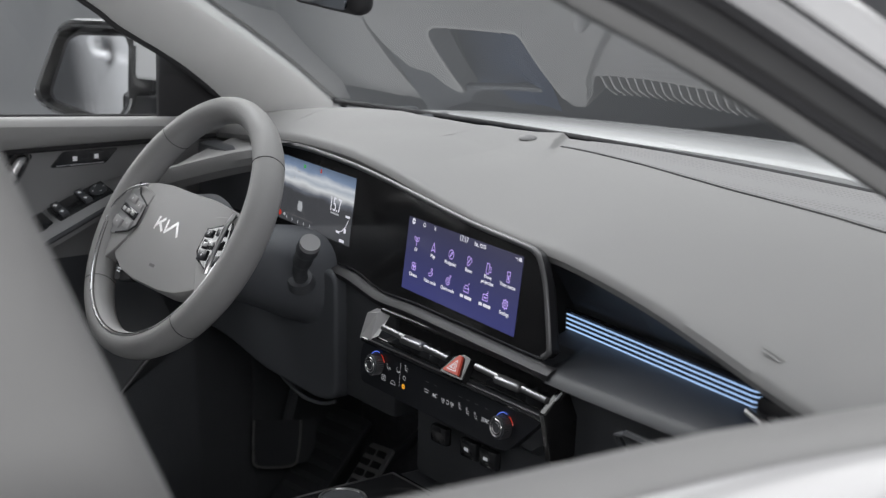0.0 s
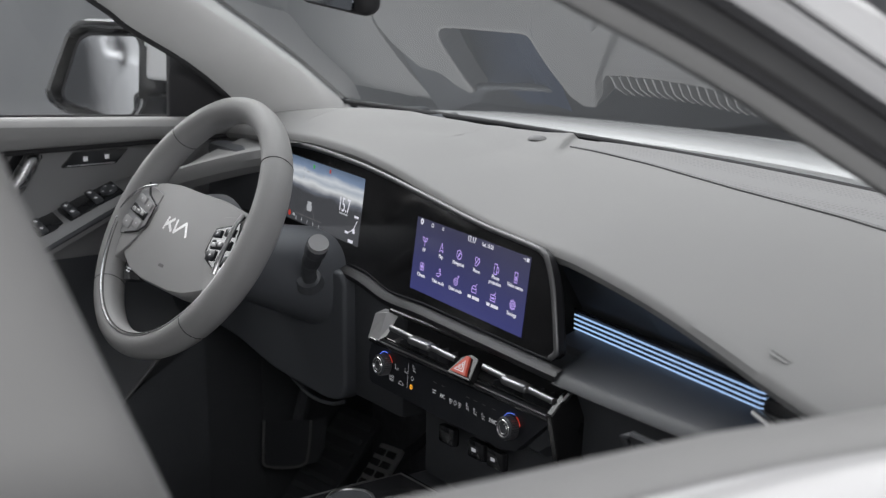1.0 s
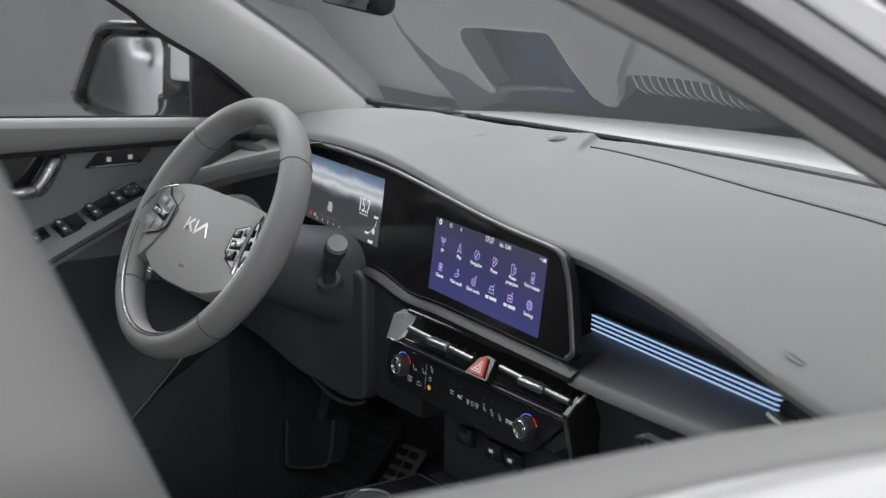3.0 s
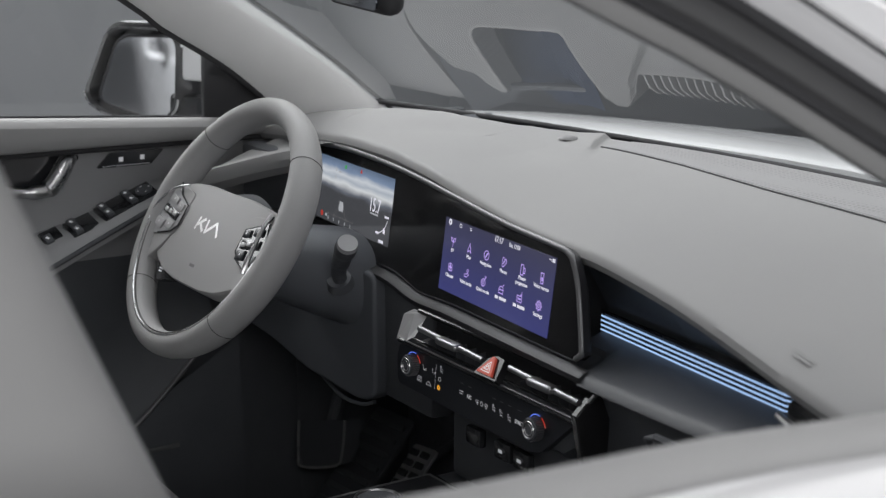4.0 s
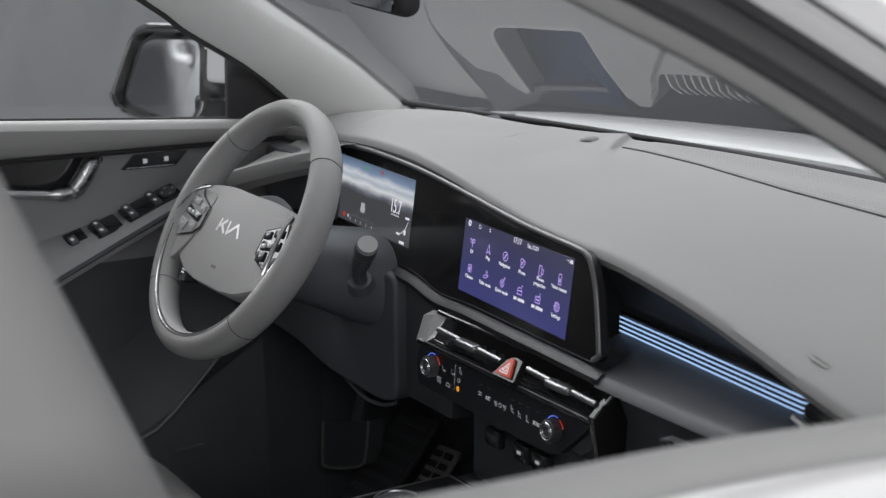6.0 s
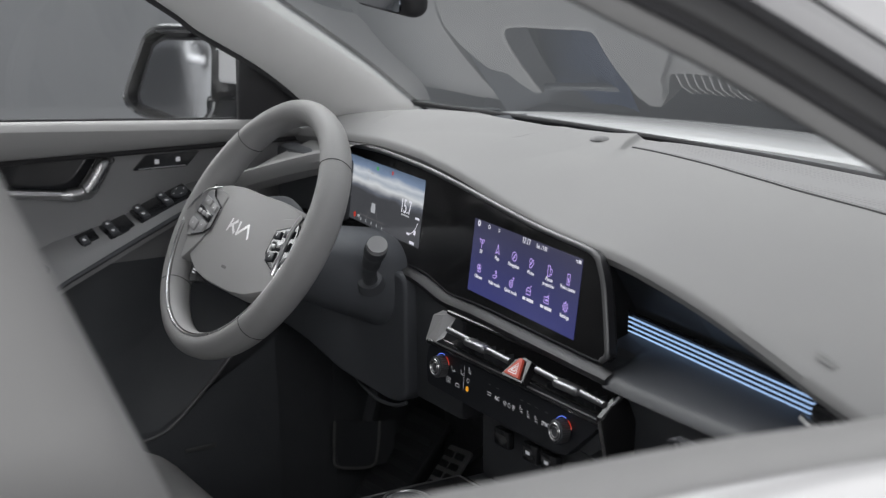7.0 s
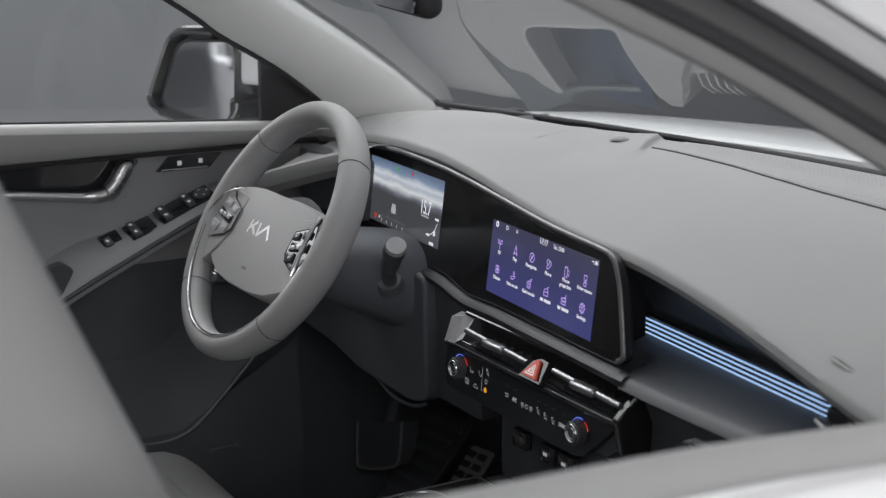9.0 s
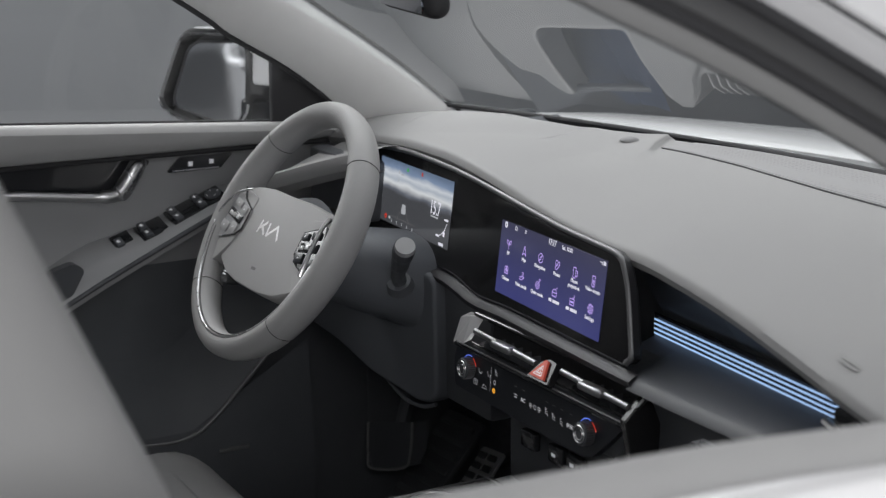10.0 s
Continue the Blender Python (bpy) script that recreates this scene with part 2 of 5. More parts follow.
def rounded(pts, r=0.01, seg=5):
    """The outline with its corners rounded."""
    out, n = [], len(pts)
    for i in range(n):
        p, a, b = Vector(pts[i]), Vector(pts[i - 1]), Vector(pts[(i + 1) % n])
        da, db = a - p, b - p
        k = min(r, da.length * 0.45, db.length * 0.45)
        s, e = p + da.normalized() * k, p + db.normalized() * k
        for j in range(seg + 1):
            t = j / seg
            out.append(tuple((1 - t) ** 2 * s + 2 * t * (1 - t) * p + t * t * e))
    return out


def disc_bm(r, depth, seg=32, z0=0.0):
    return slab_bm([(r * math.cos(2 * math.pi * i / seg), r * math.sin(2 * math.pi * i / seg)) for i in range(seg)], depth, z0)


def writing(words, size, mat, parent, m, name="writing", align="CENTER", thick=0.0002, narrow=1.0):
    cu = bpy.data.curves.new(name, "FONT")
    cu.body, cu.size, cu.align_x, cu.align_y, cu.extrude = words, size, align, "CENTER", thick
    cu.resolution_u = 3
    tmp = new("tmp", cu)
    bpy.context.view_layer.update()
    me = bpy.data.meshes.new_from_object(tmp.evaluated_get(bpy.context.evaluated_depsgraph_get()))
    bpy.data.objects.remove(tmp)
    me.materials.clear()
    me.materials.append(mat)
    o = new(name, me)
    o.parent = parent
    o.matrix_basis = m @ Matrix.Diagonal((narrow, 1, 1, 1))
    return o


def frame_of(o, u, n):
    """A pose with x along u and z along n."""
    u, n = Vector(u).normalized(), Vector(n).normalized()
    v = n.cross(u).normalized()
    u = v.cross(n)
    return Matrix(((u.x, v.x, n.x, o[0]), (u.y, v.y, n.y, o[1]), (u.z, v.z, n.z, o[2]), (0, 0, 0, 1)))


def lerp(x, table):
    """Smoothly reads a table of (x, value)."""
    for (a, va), (b, vb) in zip(table, table[1:]):
        if x <= b:
            t = min(max((x - a) / (b - a), 0), 1)
            return va + (vb - va) * t
    return table[-1][1]


T = Matrix.Translation


def bits(name, rects, mat, parent, z=0.0012):
    bm = bmesh.new()
    for cx, cy, w, h, *turn in rects:
        a = radians(turn[0]) if turn else 0
        c, s = math.cos(a), math.sin(a)
        bm.faces.new([bm.verts.new((cx + c * u - s * v, cy + s * u + c * v, z)) for u, v in ((-w / 2, -h / 2), (w / 2, -h / 2), (w / 2, h / 2), (-w / 2, h / 2))])
    return part(name, bm, mat, parent, smooth=False)

# ---- studio ----
def studio_slab(name, sx, sy, sz, c, mat):
    return tagged(part(name, box_bm(sx, sy, sz, c), mat, smooth=False), "plain grey photo studio surface", "wall", kind="structure")


studio_slab("ground", 30, 30, 0.2, (0, 0, -0.1), M_FLOOR)
studio_slab("wall_west", 0.2, 16, 5, (-5.5, 0, 2.5), M_STUDIO)
studio_slab("wall_north", 16, 0.2, 5, (0, 7.5, 2.5), M_STUDIO)
studio_slab("wall_east", 0.2, 16, 5, (6.5, 0, 2.5), M_STUDIO)
studio_slab("wall_south", 16, 0.2, 5, (0, -6.5, 2.5), M_STUDIO)
studio_slab("ceiling", 16, 16, 0.2, (0, 0, 5.1), M_STUDIO)

# ---- windscreen and pillars ----
RAKE = radians(29)


def base_y(x):
    return 0.455 - 0.34 * x * x


def base_z(x):
    return 1.055 + 0.032 * x * x


def screen_pt(x, s):
    """A point of the windscreen, s metres up the glass from its base."""
    k = 1 - 0.42 * s
    return (x * k, base_y(x) - s * math.cos(RAKE) - 0.01, base_z(x) + 0.004 + s * math.sin(RAKE) - 0.02 * s * s)


XS = [-0.74 + 1.48 * i / 40 for i in range(41)]
windscreen = thing("windscreen", "clear raked car windscreen above grey dashboard", "windscreen")
o = part("pane", grid_bm([[screen_pt(x, s) for x in XS] for s in [0.9 * j / 14 for j in range(15)]]), M_GLASS, windscreen)
o.visible_shadow = False
part("lower_seal", tube_bm([(x, base_y(x) - 0.006, base_z(x) + 0.001) for x in XS], 0.0045, 8), M_RUBBER, windscreen)
part("upper_seal", tube_bm([screen_pt(x, 0.9) for x in XS], 0.02, 8), M_RUBBER, windscreen)


# ---- dashboard ----
FRONT_Y = [(-0.74, 0.062), (-0.45, 0.050), (-0.2, 0.028), (0.0, 0.011), (0.15, 0.0), (0.3, -0.014), (0.45, -0.03), (0.74, -0.05)]
FRONT_Z = [(-0.74, 1.045), (-0.55, 1.062), (-0.42, 1.070), (-0.30, 1.071), (-0.2, 1.063), (-0.1, 1.049), (0.0, 1.036), (0.1, 1.030), (0.16, 1.031), (0.25, 1.022), (0.33, 1.010), (0.4, 0.996), (0.45, 0.985), (0.5, 0.974), (0.6, 0.957), (0.74, 0.94)]
EDGE = [(-0.74, 0.0), (-0.572, 0.0), (-0.5705, 0.33), (-0.566, 0.306), (-0.551, 0.237), (-0.533, 0.165), (-0.5305, 0.120), (-0.5295, 0.120), (-0.5280, 0.205), (-0.522, 0.254), (-0.506, 0.263), (-0.490, 0.271), (-0.484, 0.300), (-0.472, 0.319), (-0.460, 0.320), (-0.457, 0.300),
        (-0.440, 0.232), (-0.434, 0.208), (-0.426, 0.193), (-0.413, 0.1875), (-0.389, 0.193), (-0.327, 0.213), (-0.288, 0.225), (-0.277, 0.232), (-0.2725, 0.246), (-0.2715, 0.280), (-0.271, 0.350), (-0.264, 0.366), (-0.241, 0.366), (-0.226, 0.355), (-0.212, 0.342), (-0.190, 0.317), (-0.178, 0.305), (-0.094, 0.307), (0.018, 0.314), (0.11, 0.316), (0.2, 0.315), (0.287, 0.310), (0.374, 0.302), (0.5, 0.270), (0.74, 0.19)]
CREST_Y = [(-0.74, 0.15), (-0.60, 0.15), (-0.51, 0.16), (-0.42, 0.185), (-0.33, 0.208), (-0.26, 0.230), (-0.21, 0.265), (-0.18, 0.305), (-0.09, 0.309), (0.02, 0.315), (0.2, 0.315), (0.374, 0.302), (0.5, 0.27), (0.74, 0.18)]
CREST_Z = [(-0.74, 1.060), (-0.64, 1.076), (-0.56, 1.088), (-0.51, 1.0925), (-0.42, 1.0900), (-0.33, 1.0860), (-0.26, 1.0840), (-0.21, 1.0800), (-0.17, 1.079), (-0.09, 1.084), (0.02, 1.085), (0.374, 1.085), (0.5, 1.08), (0.74, 1.06)]
PADX = sorted(set([round(-0.735 + 1.47 * i / 147, 4) for i in range(148)] + [x for x, y in EDGE[1:-1]] + [round(-0.21 + 0.002 * i, 4) for i in range(46)] + [round(-0.460 + 0.0025 * i, 4) for i in range(22)] + [round(-0.295 + 0.0025 * i, 4) for i in range(10)]))


def soft_z(x):
    return sum(lerp(x + d, FRONT_Z) for d in (-0.03, -0.015, 0, 0.015, 0.03)) / 5


def ease(a, b, x):
    t = min(max((x - a) / (b - a), 0), 1)
    return t * t * (3 - 2 * t)


def mound(x, y):
    """The raised hood round the head-up display well, ending in a slanted step."""
    side = -0.135 - 0.8 * (y - 0.247)
    return 0.007 * ease(0.17, 0.25, y + 0.10 * ease(-0.25, -0.45, x)) * ease(-0.56, -0.40, x) * (1 - ease(side - 0.006, side, x))


def edge_y(x):
    """Where the pad ends before the trench along the glass."""
    return lerp(x, EDGE) if x > -0.572 else base_y(x) - 0.012


def pad_z(x, y):
    yf, zf, yc, zc = lerp(x, FRONT_Y), soft_z(x), lerp(x, CREST_Y), sum(lerp(x + d, CREST_Z) for d in (-0.03, 0, 0.03)) / 3
    g = 1 - max(1 - (y - yf) / (yc - yf), 0) ** 1.7
    return zf + (zc - zf) * g - 0.27 * max(y - yc, 0) ** 2 / (max(y - yc, 0) + 0.03) + mound(x, y)


def pad_pt(x, y):
    return Vector((x, y, pad_z(x, y)))


dashboard = thing("dashboard", "grey soft-touch dashboard with dark lower half", "dashboard")
SS = [j / 60 for j in range(61)]
rows = []
for x in PADX:
    p = pad_pt(x, lerp(x, FRONT_Y))
    lip = [p + Vector((0, 0.05, -0.03)), p + Vector((0, 0.012, -0.024)), p + Vector((0, -0.002, -0.018)), p + Vector((0, -0.006, -0.010)), p + Vector((0, -0.004, -0.003))]
    yf = lerp(x, FRONT_Y)
    top = [pad_pt(x, yf + (edge_y(x) - yf) * s) for s in SS]
    e = top[-1]
    rows.append(lip + top + [e + Vector((0, 0.0022, -0.0010)), e + Vector((0, 0.0034, -0.0040)), e + Vector((0, 0.006, -0.034))])
bm = grid_bm(rows)
part("top_pad", bm, M_PAD, dashboard, "light grey soft pad with fine woven grain")

# dark trench along the glass, and the head-up display well that opens on it
TRX = [-0.60 + 1.28 * i / 64 for i in range(65)]
part("demister_trench", grid_bm([[(x, 0.15, 1.028), (x, 0.24, 1.026), (x, 0.33, 1.024), (x, base_y(x) - 0.05, base_z(x) - 0.032), (x, base_y(x) - 0.016, base_z(x) - 0.026), (x, base_y(x) - 0.008, base_z(x) - 0.002)] for x in TRX]), M_TRENCH, dashboard, "dark trench between pad and glass")
rim_line = smooth_line([(x, y + 0.001, pad_z(x, y) - 0.0022) for x, y in [(-0.460, 0.318), (-0.456, 0.298), (-0.440, 0.233), (-0.434, 0.209), (-0.426, 0.194), (-0.413, 0.188), (-0.389, 0.1935), (-0.327, 0.2135), (-0.288, 0.2255), (-0.277, 0.233), (-0.2725, 0.248), (-0.2715, 0.29), (-0.271, 0.350)]], 5)
part("well_rim", tube_bm(rim_line, 0.0040, 8, 0.6), M_TRIM, dashboard, "raised rim of the head-up display opening")
part("well_wall", grid_bm([[(-0.545 + 0.085 * k / 8, y, 1.032 + 0.036 * (1 - k / 8) ** 2) for y in (0.20, 0.25, 0.30, 0.35, 0.375)] for k in range(9)]), M_SHROUD, dashboard, "dark side of the display well")
part("well_mirror", grid_bm([[(-0.462 + 0.175 * k / 12, y, 1.029 + 0.032 * (k / 12) ** 2.2 + 0.12 * (y - 0.29) ** 2) for y in (0.20, 0.23, 0.26, 0.29, 0.32, 0.35, 0.375)] for k in range(13)]), M_WELLGLASS, dashboard, "curved blue-black mirror in the display well")
part("well_sill", tube_bm([(-0.464, 0.320, 1.050), (-0.38, 0.338, 1.045), (-0.288, 0.356, 1.042)], 0.005, 8), M_SHROUD, dashboard)

# panel along the glass with demister ribs, and the fine seam before it
SEAM = [(-0.13, 0.248), (0.028, 0.239), (0.185, 0.218), (0.35, 0.205), (0.66, 0.17)]
sx = [-0.128 + 0.80 * i / 44 for i in range(45)]
part("pad_seam", tube_bm([(x, lerp(x, SEAM), pad_z(x, lerp(x, SEAM)) + 0.0008) for x in sx], 0.0010, 6), M_RUBBER, dashboard)
rows = []
for x in sx:
    y0 = lerp(x, SEAM) + 0.003
    y1 = max(edge_y(x) - 0.004, y0 + 0.006)
    rows.append([(x, y0, pad_z(x, y0) - 0.002)] + [(x, y0 + 0.003 + (y1 - y0 - 0.003) * k / 5, pad_z(x, y0 + (y1 - y0) * k / 5) + 0.0014) for k in range(6)] + [(x, y1 + 0.004, pad_z(x, y1) - 0.002)])
part("glass_side_panel", grid_bm(rows), M_MESH, dashboard, "finely perforated grey panel along the glass")
fin = slab_bm([(0.001, -0.001), (0.020, -0.004), (0.040, -0.015), (0.041, -0.026), (0.001, -0.026)], 0.0030)
fin_mesh = part("demister_fin", fin, M_TRIM, dashboard)
fin_mesh.matrix_basis = Matrix(((0, 0, 1, -0.172), (1, 0, 0, edge_y(-0.172) + 0.003), (0, 1, 0, pad_z(-0.172, edge_y(-0.172)) - 0.001), (0, 0, 0, 1)))
for i in range(1, 36):
    o = fin_mesh.copy()
    scene.collection.objects.link(o)
    x = -0.172 + 0.0150 * i
    o.matrix_basis = Matrix(((0, 0, 1, x), (1, 0, 0, edge_y(x) + 0.003), (0, 1, 0, pad_z(x, edge_y(x)) - 0.001), (0, 0, 0, 1)))
sensor = thing("light_sensor", "small round grey sun sensor on the dash", "sensor", at=T((-0.181, 0.236, pad_z(-0.181, 0.236))))
part("dome", grid_bm([[(0.013 * math.cos(a) * math.cos(b), 0.013 * math.sin(a) * math.cos(b), 0.006 * math.sin(b)) for a in (2 * math.pi * i / 20 for i in range(20))] for b in (0, 0.4, 0.8, 1.2, 1.5)], True, True), M_GARNISH, sensor)

bits("pressed_mark", [(0, 0, 0.030, 0.004), (0.0, -0.005, 0.022, 0.003)], M_MARK, dashboard, 0.0008).matrix_basis = frame_of((0.455, -0.010, pad_z(0.455, -0.010) + 0.0008), (1, 0, -0.25), (0.25, -0.35, 0.9))
# passenger ledge with its dark back wall
def ledge_y(x):
    return -0.029 - 0.085 * x + 0.08 * max(0, x - 0.40) + 0.03 * (1 - ease(0.165, 0.188, x))


def ledge_z(x):
    return lerp(x, [(0.15, 0.906), (0.25, 0.909), (0.32, 0.912), (0.40, 0.916), (0.74, 0.917)])


LX = [0.120 + 0.60 * i / 62 for i in range(63)]
rows = []
for x in LX:
    yf, zf = lerp(x, FRONT_Y), soft_z(x)
    ys, zl = 0.05 - 0.09 * max(0, x - 0.12), ledge_z(x)
    yl = ledge_y(x)
    rows.append([(x, yf + 0.012, zf - 0.022), (x, yf + 0.02, zf - 0.028), (x, max(ys + 0.004, yf + 0.022), 0.952), (x, ys + 0.004, 0.928), (x, ys - 0.01, 0.924), (x, (ys + yl) / 2, 0.5 * (zl + 0.930)), (x, yl + 0.026, zl + 0.006), (x, yl + 0.012, zl + 0.004), (x, yl + 0.004, zl), (x, yl, zl - 0.008)])
part("ledge", grid_bm(rows), M_DARKSOFT, dashboard, "dark soft ledge under the pad")
rows = []
for x in [0.187 + 0.558 * i / 70 for i in range(71)]:
    yl = ledge_y(x)
    rows.append([(x, yl - 0.0004, ledge_z(x) - 0.007), (x, yl + 0.022, ledge_z(x) - 0.015), (x, yl + 0.036, 0.86), (x, yl + 0.034, 0.80), (x, yl + 0.058, 0.70), (x, yl + 0.128, 0.58)])
part("lower_fascia", grid_bm(rows), M_DARK, dashboard)

for ob in windscreen.children:
    if ob.name.startswith("pane") and ob.data.polygons[0].normal.z > 0:
        ob.data.flip_normals()

# lower driver side: knee panel, footwell
KNEE = rounded([(-0.70, 0.93), (-0.272, 0.912), (-0.268, 0.742), (-0.31, 0.728), (-0.46, 0.732), (-0.56, 0.75), (-0.70, 0.76)], 0.02)
part("knee_panel", slab_bm(KNEE, 0.03), M_SHROUD, dashboard, m=Matrix(((1, 0, 0, 0), (0, 0, -1, 0.02), (0, 1, 0, 0), (0, 0, 0, 1))), bevel=0.006)
part("centre_side", box_bm(0.125, 0.10, 0.17, (-0.222, 0.058, 0.825), 0.012), M_DARK, dashboard)
part("lower_back", box_bm(1.46, 0.06, 0.26, (0, 0.13, 0.86), 0.01), M_DARK, dashboard)
part("pocket_lip", tube_bm(smooth_line([(-0.47, 0.012, 0.742), (-0.44, 0.004, 0.730), (-0.405, 0.0, 0.722), (-0.358, -0.004, 0.717), (-0.311, -0.004, 0.722), (-0.285, 0.0, 0.732)]), 0.0028, 8), M_DARK, dashboard)
# rounded shelf lip below the wide panel
PLOW = [(-0.36, -0.098), (-0.347, -0.097), (-0.262, -0.094), (-0.222, -0.098), (-0.194, -0.103), (-0.166, -0.105), (-0.095, -0.101), (0.01, -0.100), (0.145, -0.099), (0.21, -0.098)]
rows = []
for x in [-0.345 + 0.537 * i / 54 for i in range(55)]:
    zb = 1.014 + sum(lerp(x + d, PLOW) for d in (-0.012, 0, 0.012)) / 3
    yp = -0.004 - 0.0875 * (x + 0.129)
    rows.append([(x, yp, zb - 0.002), (x, yp - 0.008, zb - 0.004), (x, yp - 0.013, zb - 0.008), (x, yp - 0.012, zb - 0.014), (x, yp - 0.004, zb - 0.019), (x, yp + 0.03, zb - 0.024)])
part("panel_shelf", grid_bm(rows), M_LIP, dashboard, "dark lip below the display panel")
part("glovebox_handle", tube_bm([(0.31, -0.058, 0.884), (0.325, -0.061, 0.890), (0.42, -0.061, 0.889), (0.44, -0.060, 0.884), (0.42, -0.056, 0.868), (0.325, -0.056, 0.866)], 0.004, 6, loop=True), M_DARKSOFT, dashboard)
# driver's outer wing of the dashboard
part("outer_wing", grid_bm([[(-0.46 - 0.2 * k / 10, 0.0 - 0.10 * (k / 10) ** 1.3 + dy, 1.052 - 0.062 * (k / 10) ** 1.3 + dz + (0.044 * (k / 10) ** 1.3 * ease(0.03, 0.15, dy))) for dy, dz in ((0.22, -0.004), (0.15, 0.002), (0.09, 0.004), (0.05, 0.006), (0.02, 0.006), (0.0, 0.0), (-0.004, -0.012), (0.0, -0.022), (0.02, -0.03))] for k in range(11)]), M_PAD, dashboard)
part("end_cover", grid_bm([[(-0.733, y, pad_z(-0.733, y) - 0.002), (-0.75, y, 1.05), (-0.785, y, 1.045), (-0.785, y, 0.90)] for y in (0.03, 0.09, 0.15, 0.2, 0.25)]), M_TRIM, dashboard)
part("outer_vent", box_bm(0.20, 0.04, 0.09, (-0.60, 0.03, 0.985), 0.01), M_DARK, dashboard)

# ---- wide display panel ----
PU, PO = Vector((1, -0.0875, 0)).normalized(), (-0.129, 0.008, 1.014)
PN = PU.cross(Vector((0, 0.12, 1))).normalized()
PANEL = frame_of(PO, PU, PN)
display = thing("display_panel", "wide black glass panel holding two lit displays", "display panel", at=PANEL)
TOP = [(-0.41, 0.028), (-0.39, 0.033), (-0.32, 0.038), (-0.254, 0.039), (-0.152, 0.037), (-0.07, 0.032), (0.002, 0.026), (0.135, 0.015), (0.240, 0.011), (0.262, 0.008), (0.273, 0.0)]
SIDE = [(0.288, -0.025), (0.3055, -0.078), (0.307, -0.090), (0.299, -0.097)]
LOW = [(0.275, -0.099), (0.14, -0.100), (0.034, -0.101), (-0.037, -0.105), (-0.065, -0.103), (-0.093, -0.098), (-0.134, -0.094), (-0.219, -0.097), (-0.40, -0.100), (-0.43, -0.09), (-0.435, 0.02)]
part("glass_face", slab_bm(TOP + SIDE + LOW, 0.012, -0.012), M_BLACK, display, "glossy black panel face")
edge = smooth_line([(x, y, 0) for x, y in TOP + SIDE], 5)
part("frame", tube_bm([(p.x, p.y + 0.002, 0.001) for p in edge], 0.0034, 10, 1.0, up=(0, 0, 1)), M_FRAME, display, "satin grey frame round the panel edge")
part("frame_side", grid_bm([[(p.x + 0.0034, p.y + 0.003, z) for z in (0.001, -0.003, -0.007)] for p in edge]), M_LIP, display)
part("lower_edge", tube_bm(smooth_line([(x, y, -0.002) for x, y in SIDE[-1:] + LOW[:9]], 4), 0.0025, 8), M_LIP, display)

menu = part("menu_screen", slab_bm([(0, -0.0885), (0.2415, -0.0885), (0.2415, 0.0), (0, 0.0)], 0.0008), G_SCREEN, display, "navy menu display with lilac icons", smooth=False)
cluster = part("driver_screen", slab_bm([(-0.385, -0.068), (-0.1425, -0.068), (-0.1425, 0.0225), (-0.385, 0.0225)], 0.0008), G_CLUSTER, display, "lit driver display with sky picture", smooth=False)


def ring_rects(cx, cy, r, n=10, w=0.0011, a0=0, a1=360):
    step = (a1 - a0) / n
    return [(cx + r * math.cos(radians(a0 + step * (i + 0.5))), cy + r * math.sin(radians(a0 + step * (i + 0.5))), 2 * r * math.sin(radians(abs(step) / 2)) * 1.15, w, a0 + step * (i + 0.5) + 90) for i in range(n)]


def poly_rects(pts, w=0.0011):
    return [((a + c) / 2, (b + d) / 2, math.hypot(c - a, d - b) + w * 0.6, w, math.degrees(math.atan2(d - b, c - a))) for (a, b), (c, d) in zip(pts, pts[1:])]


def shifted(pts, cx, cy, k=1.0):
    return [(cx + k * x, cy + k * y) for x, y in pts]


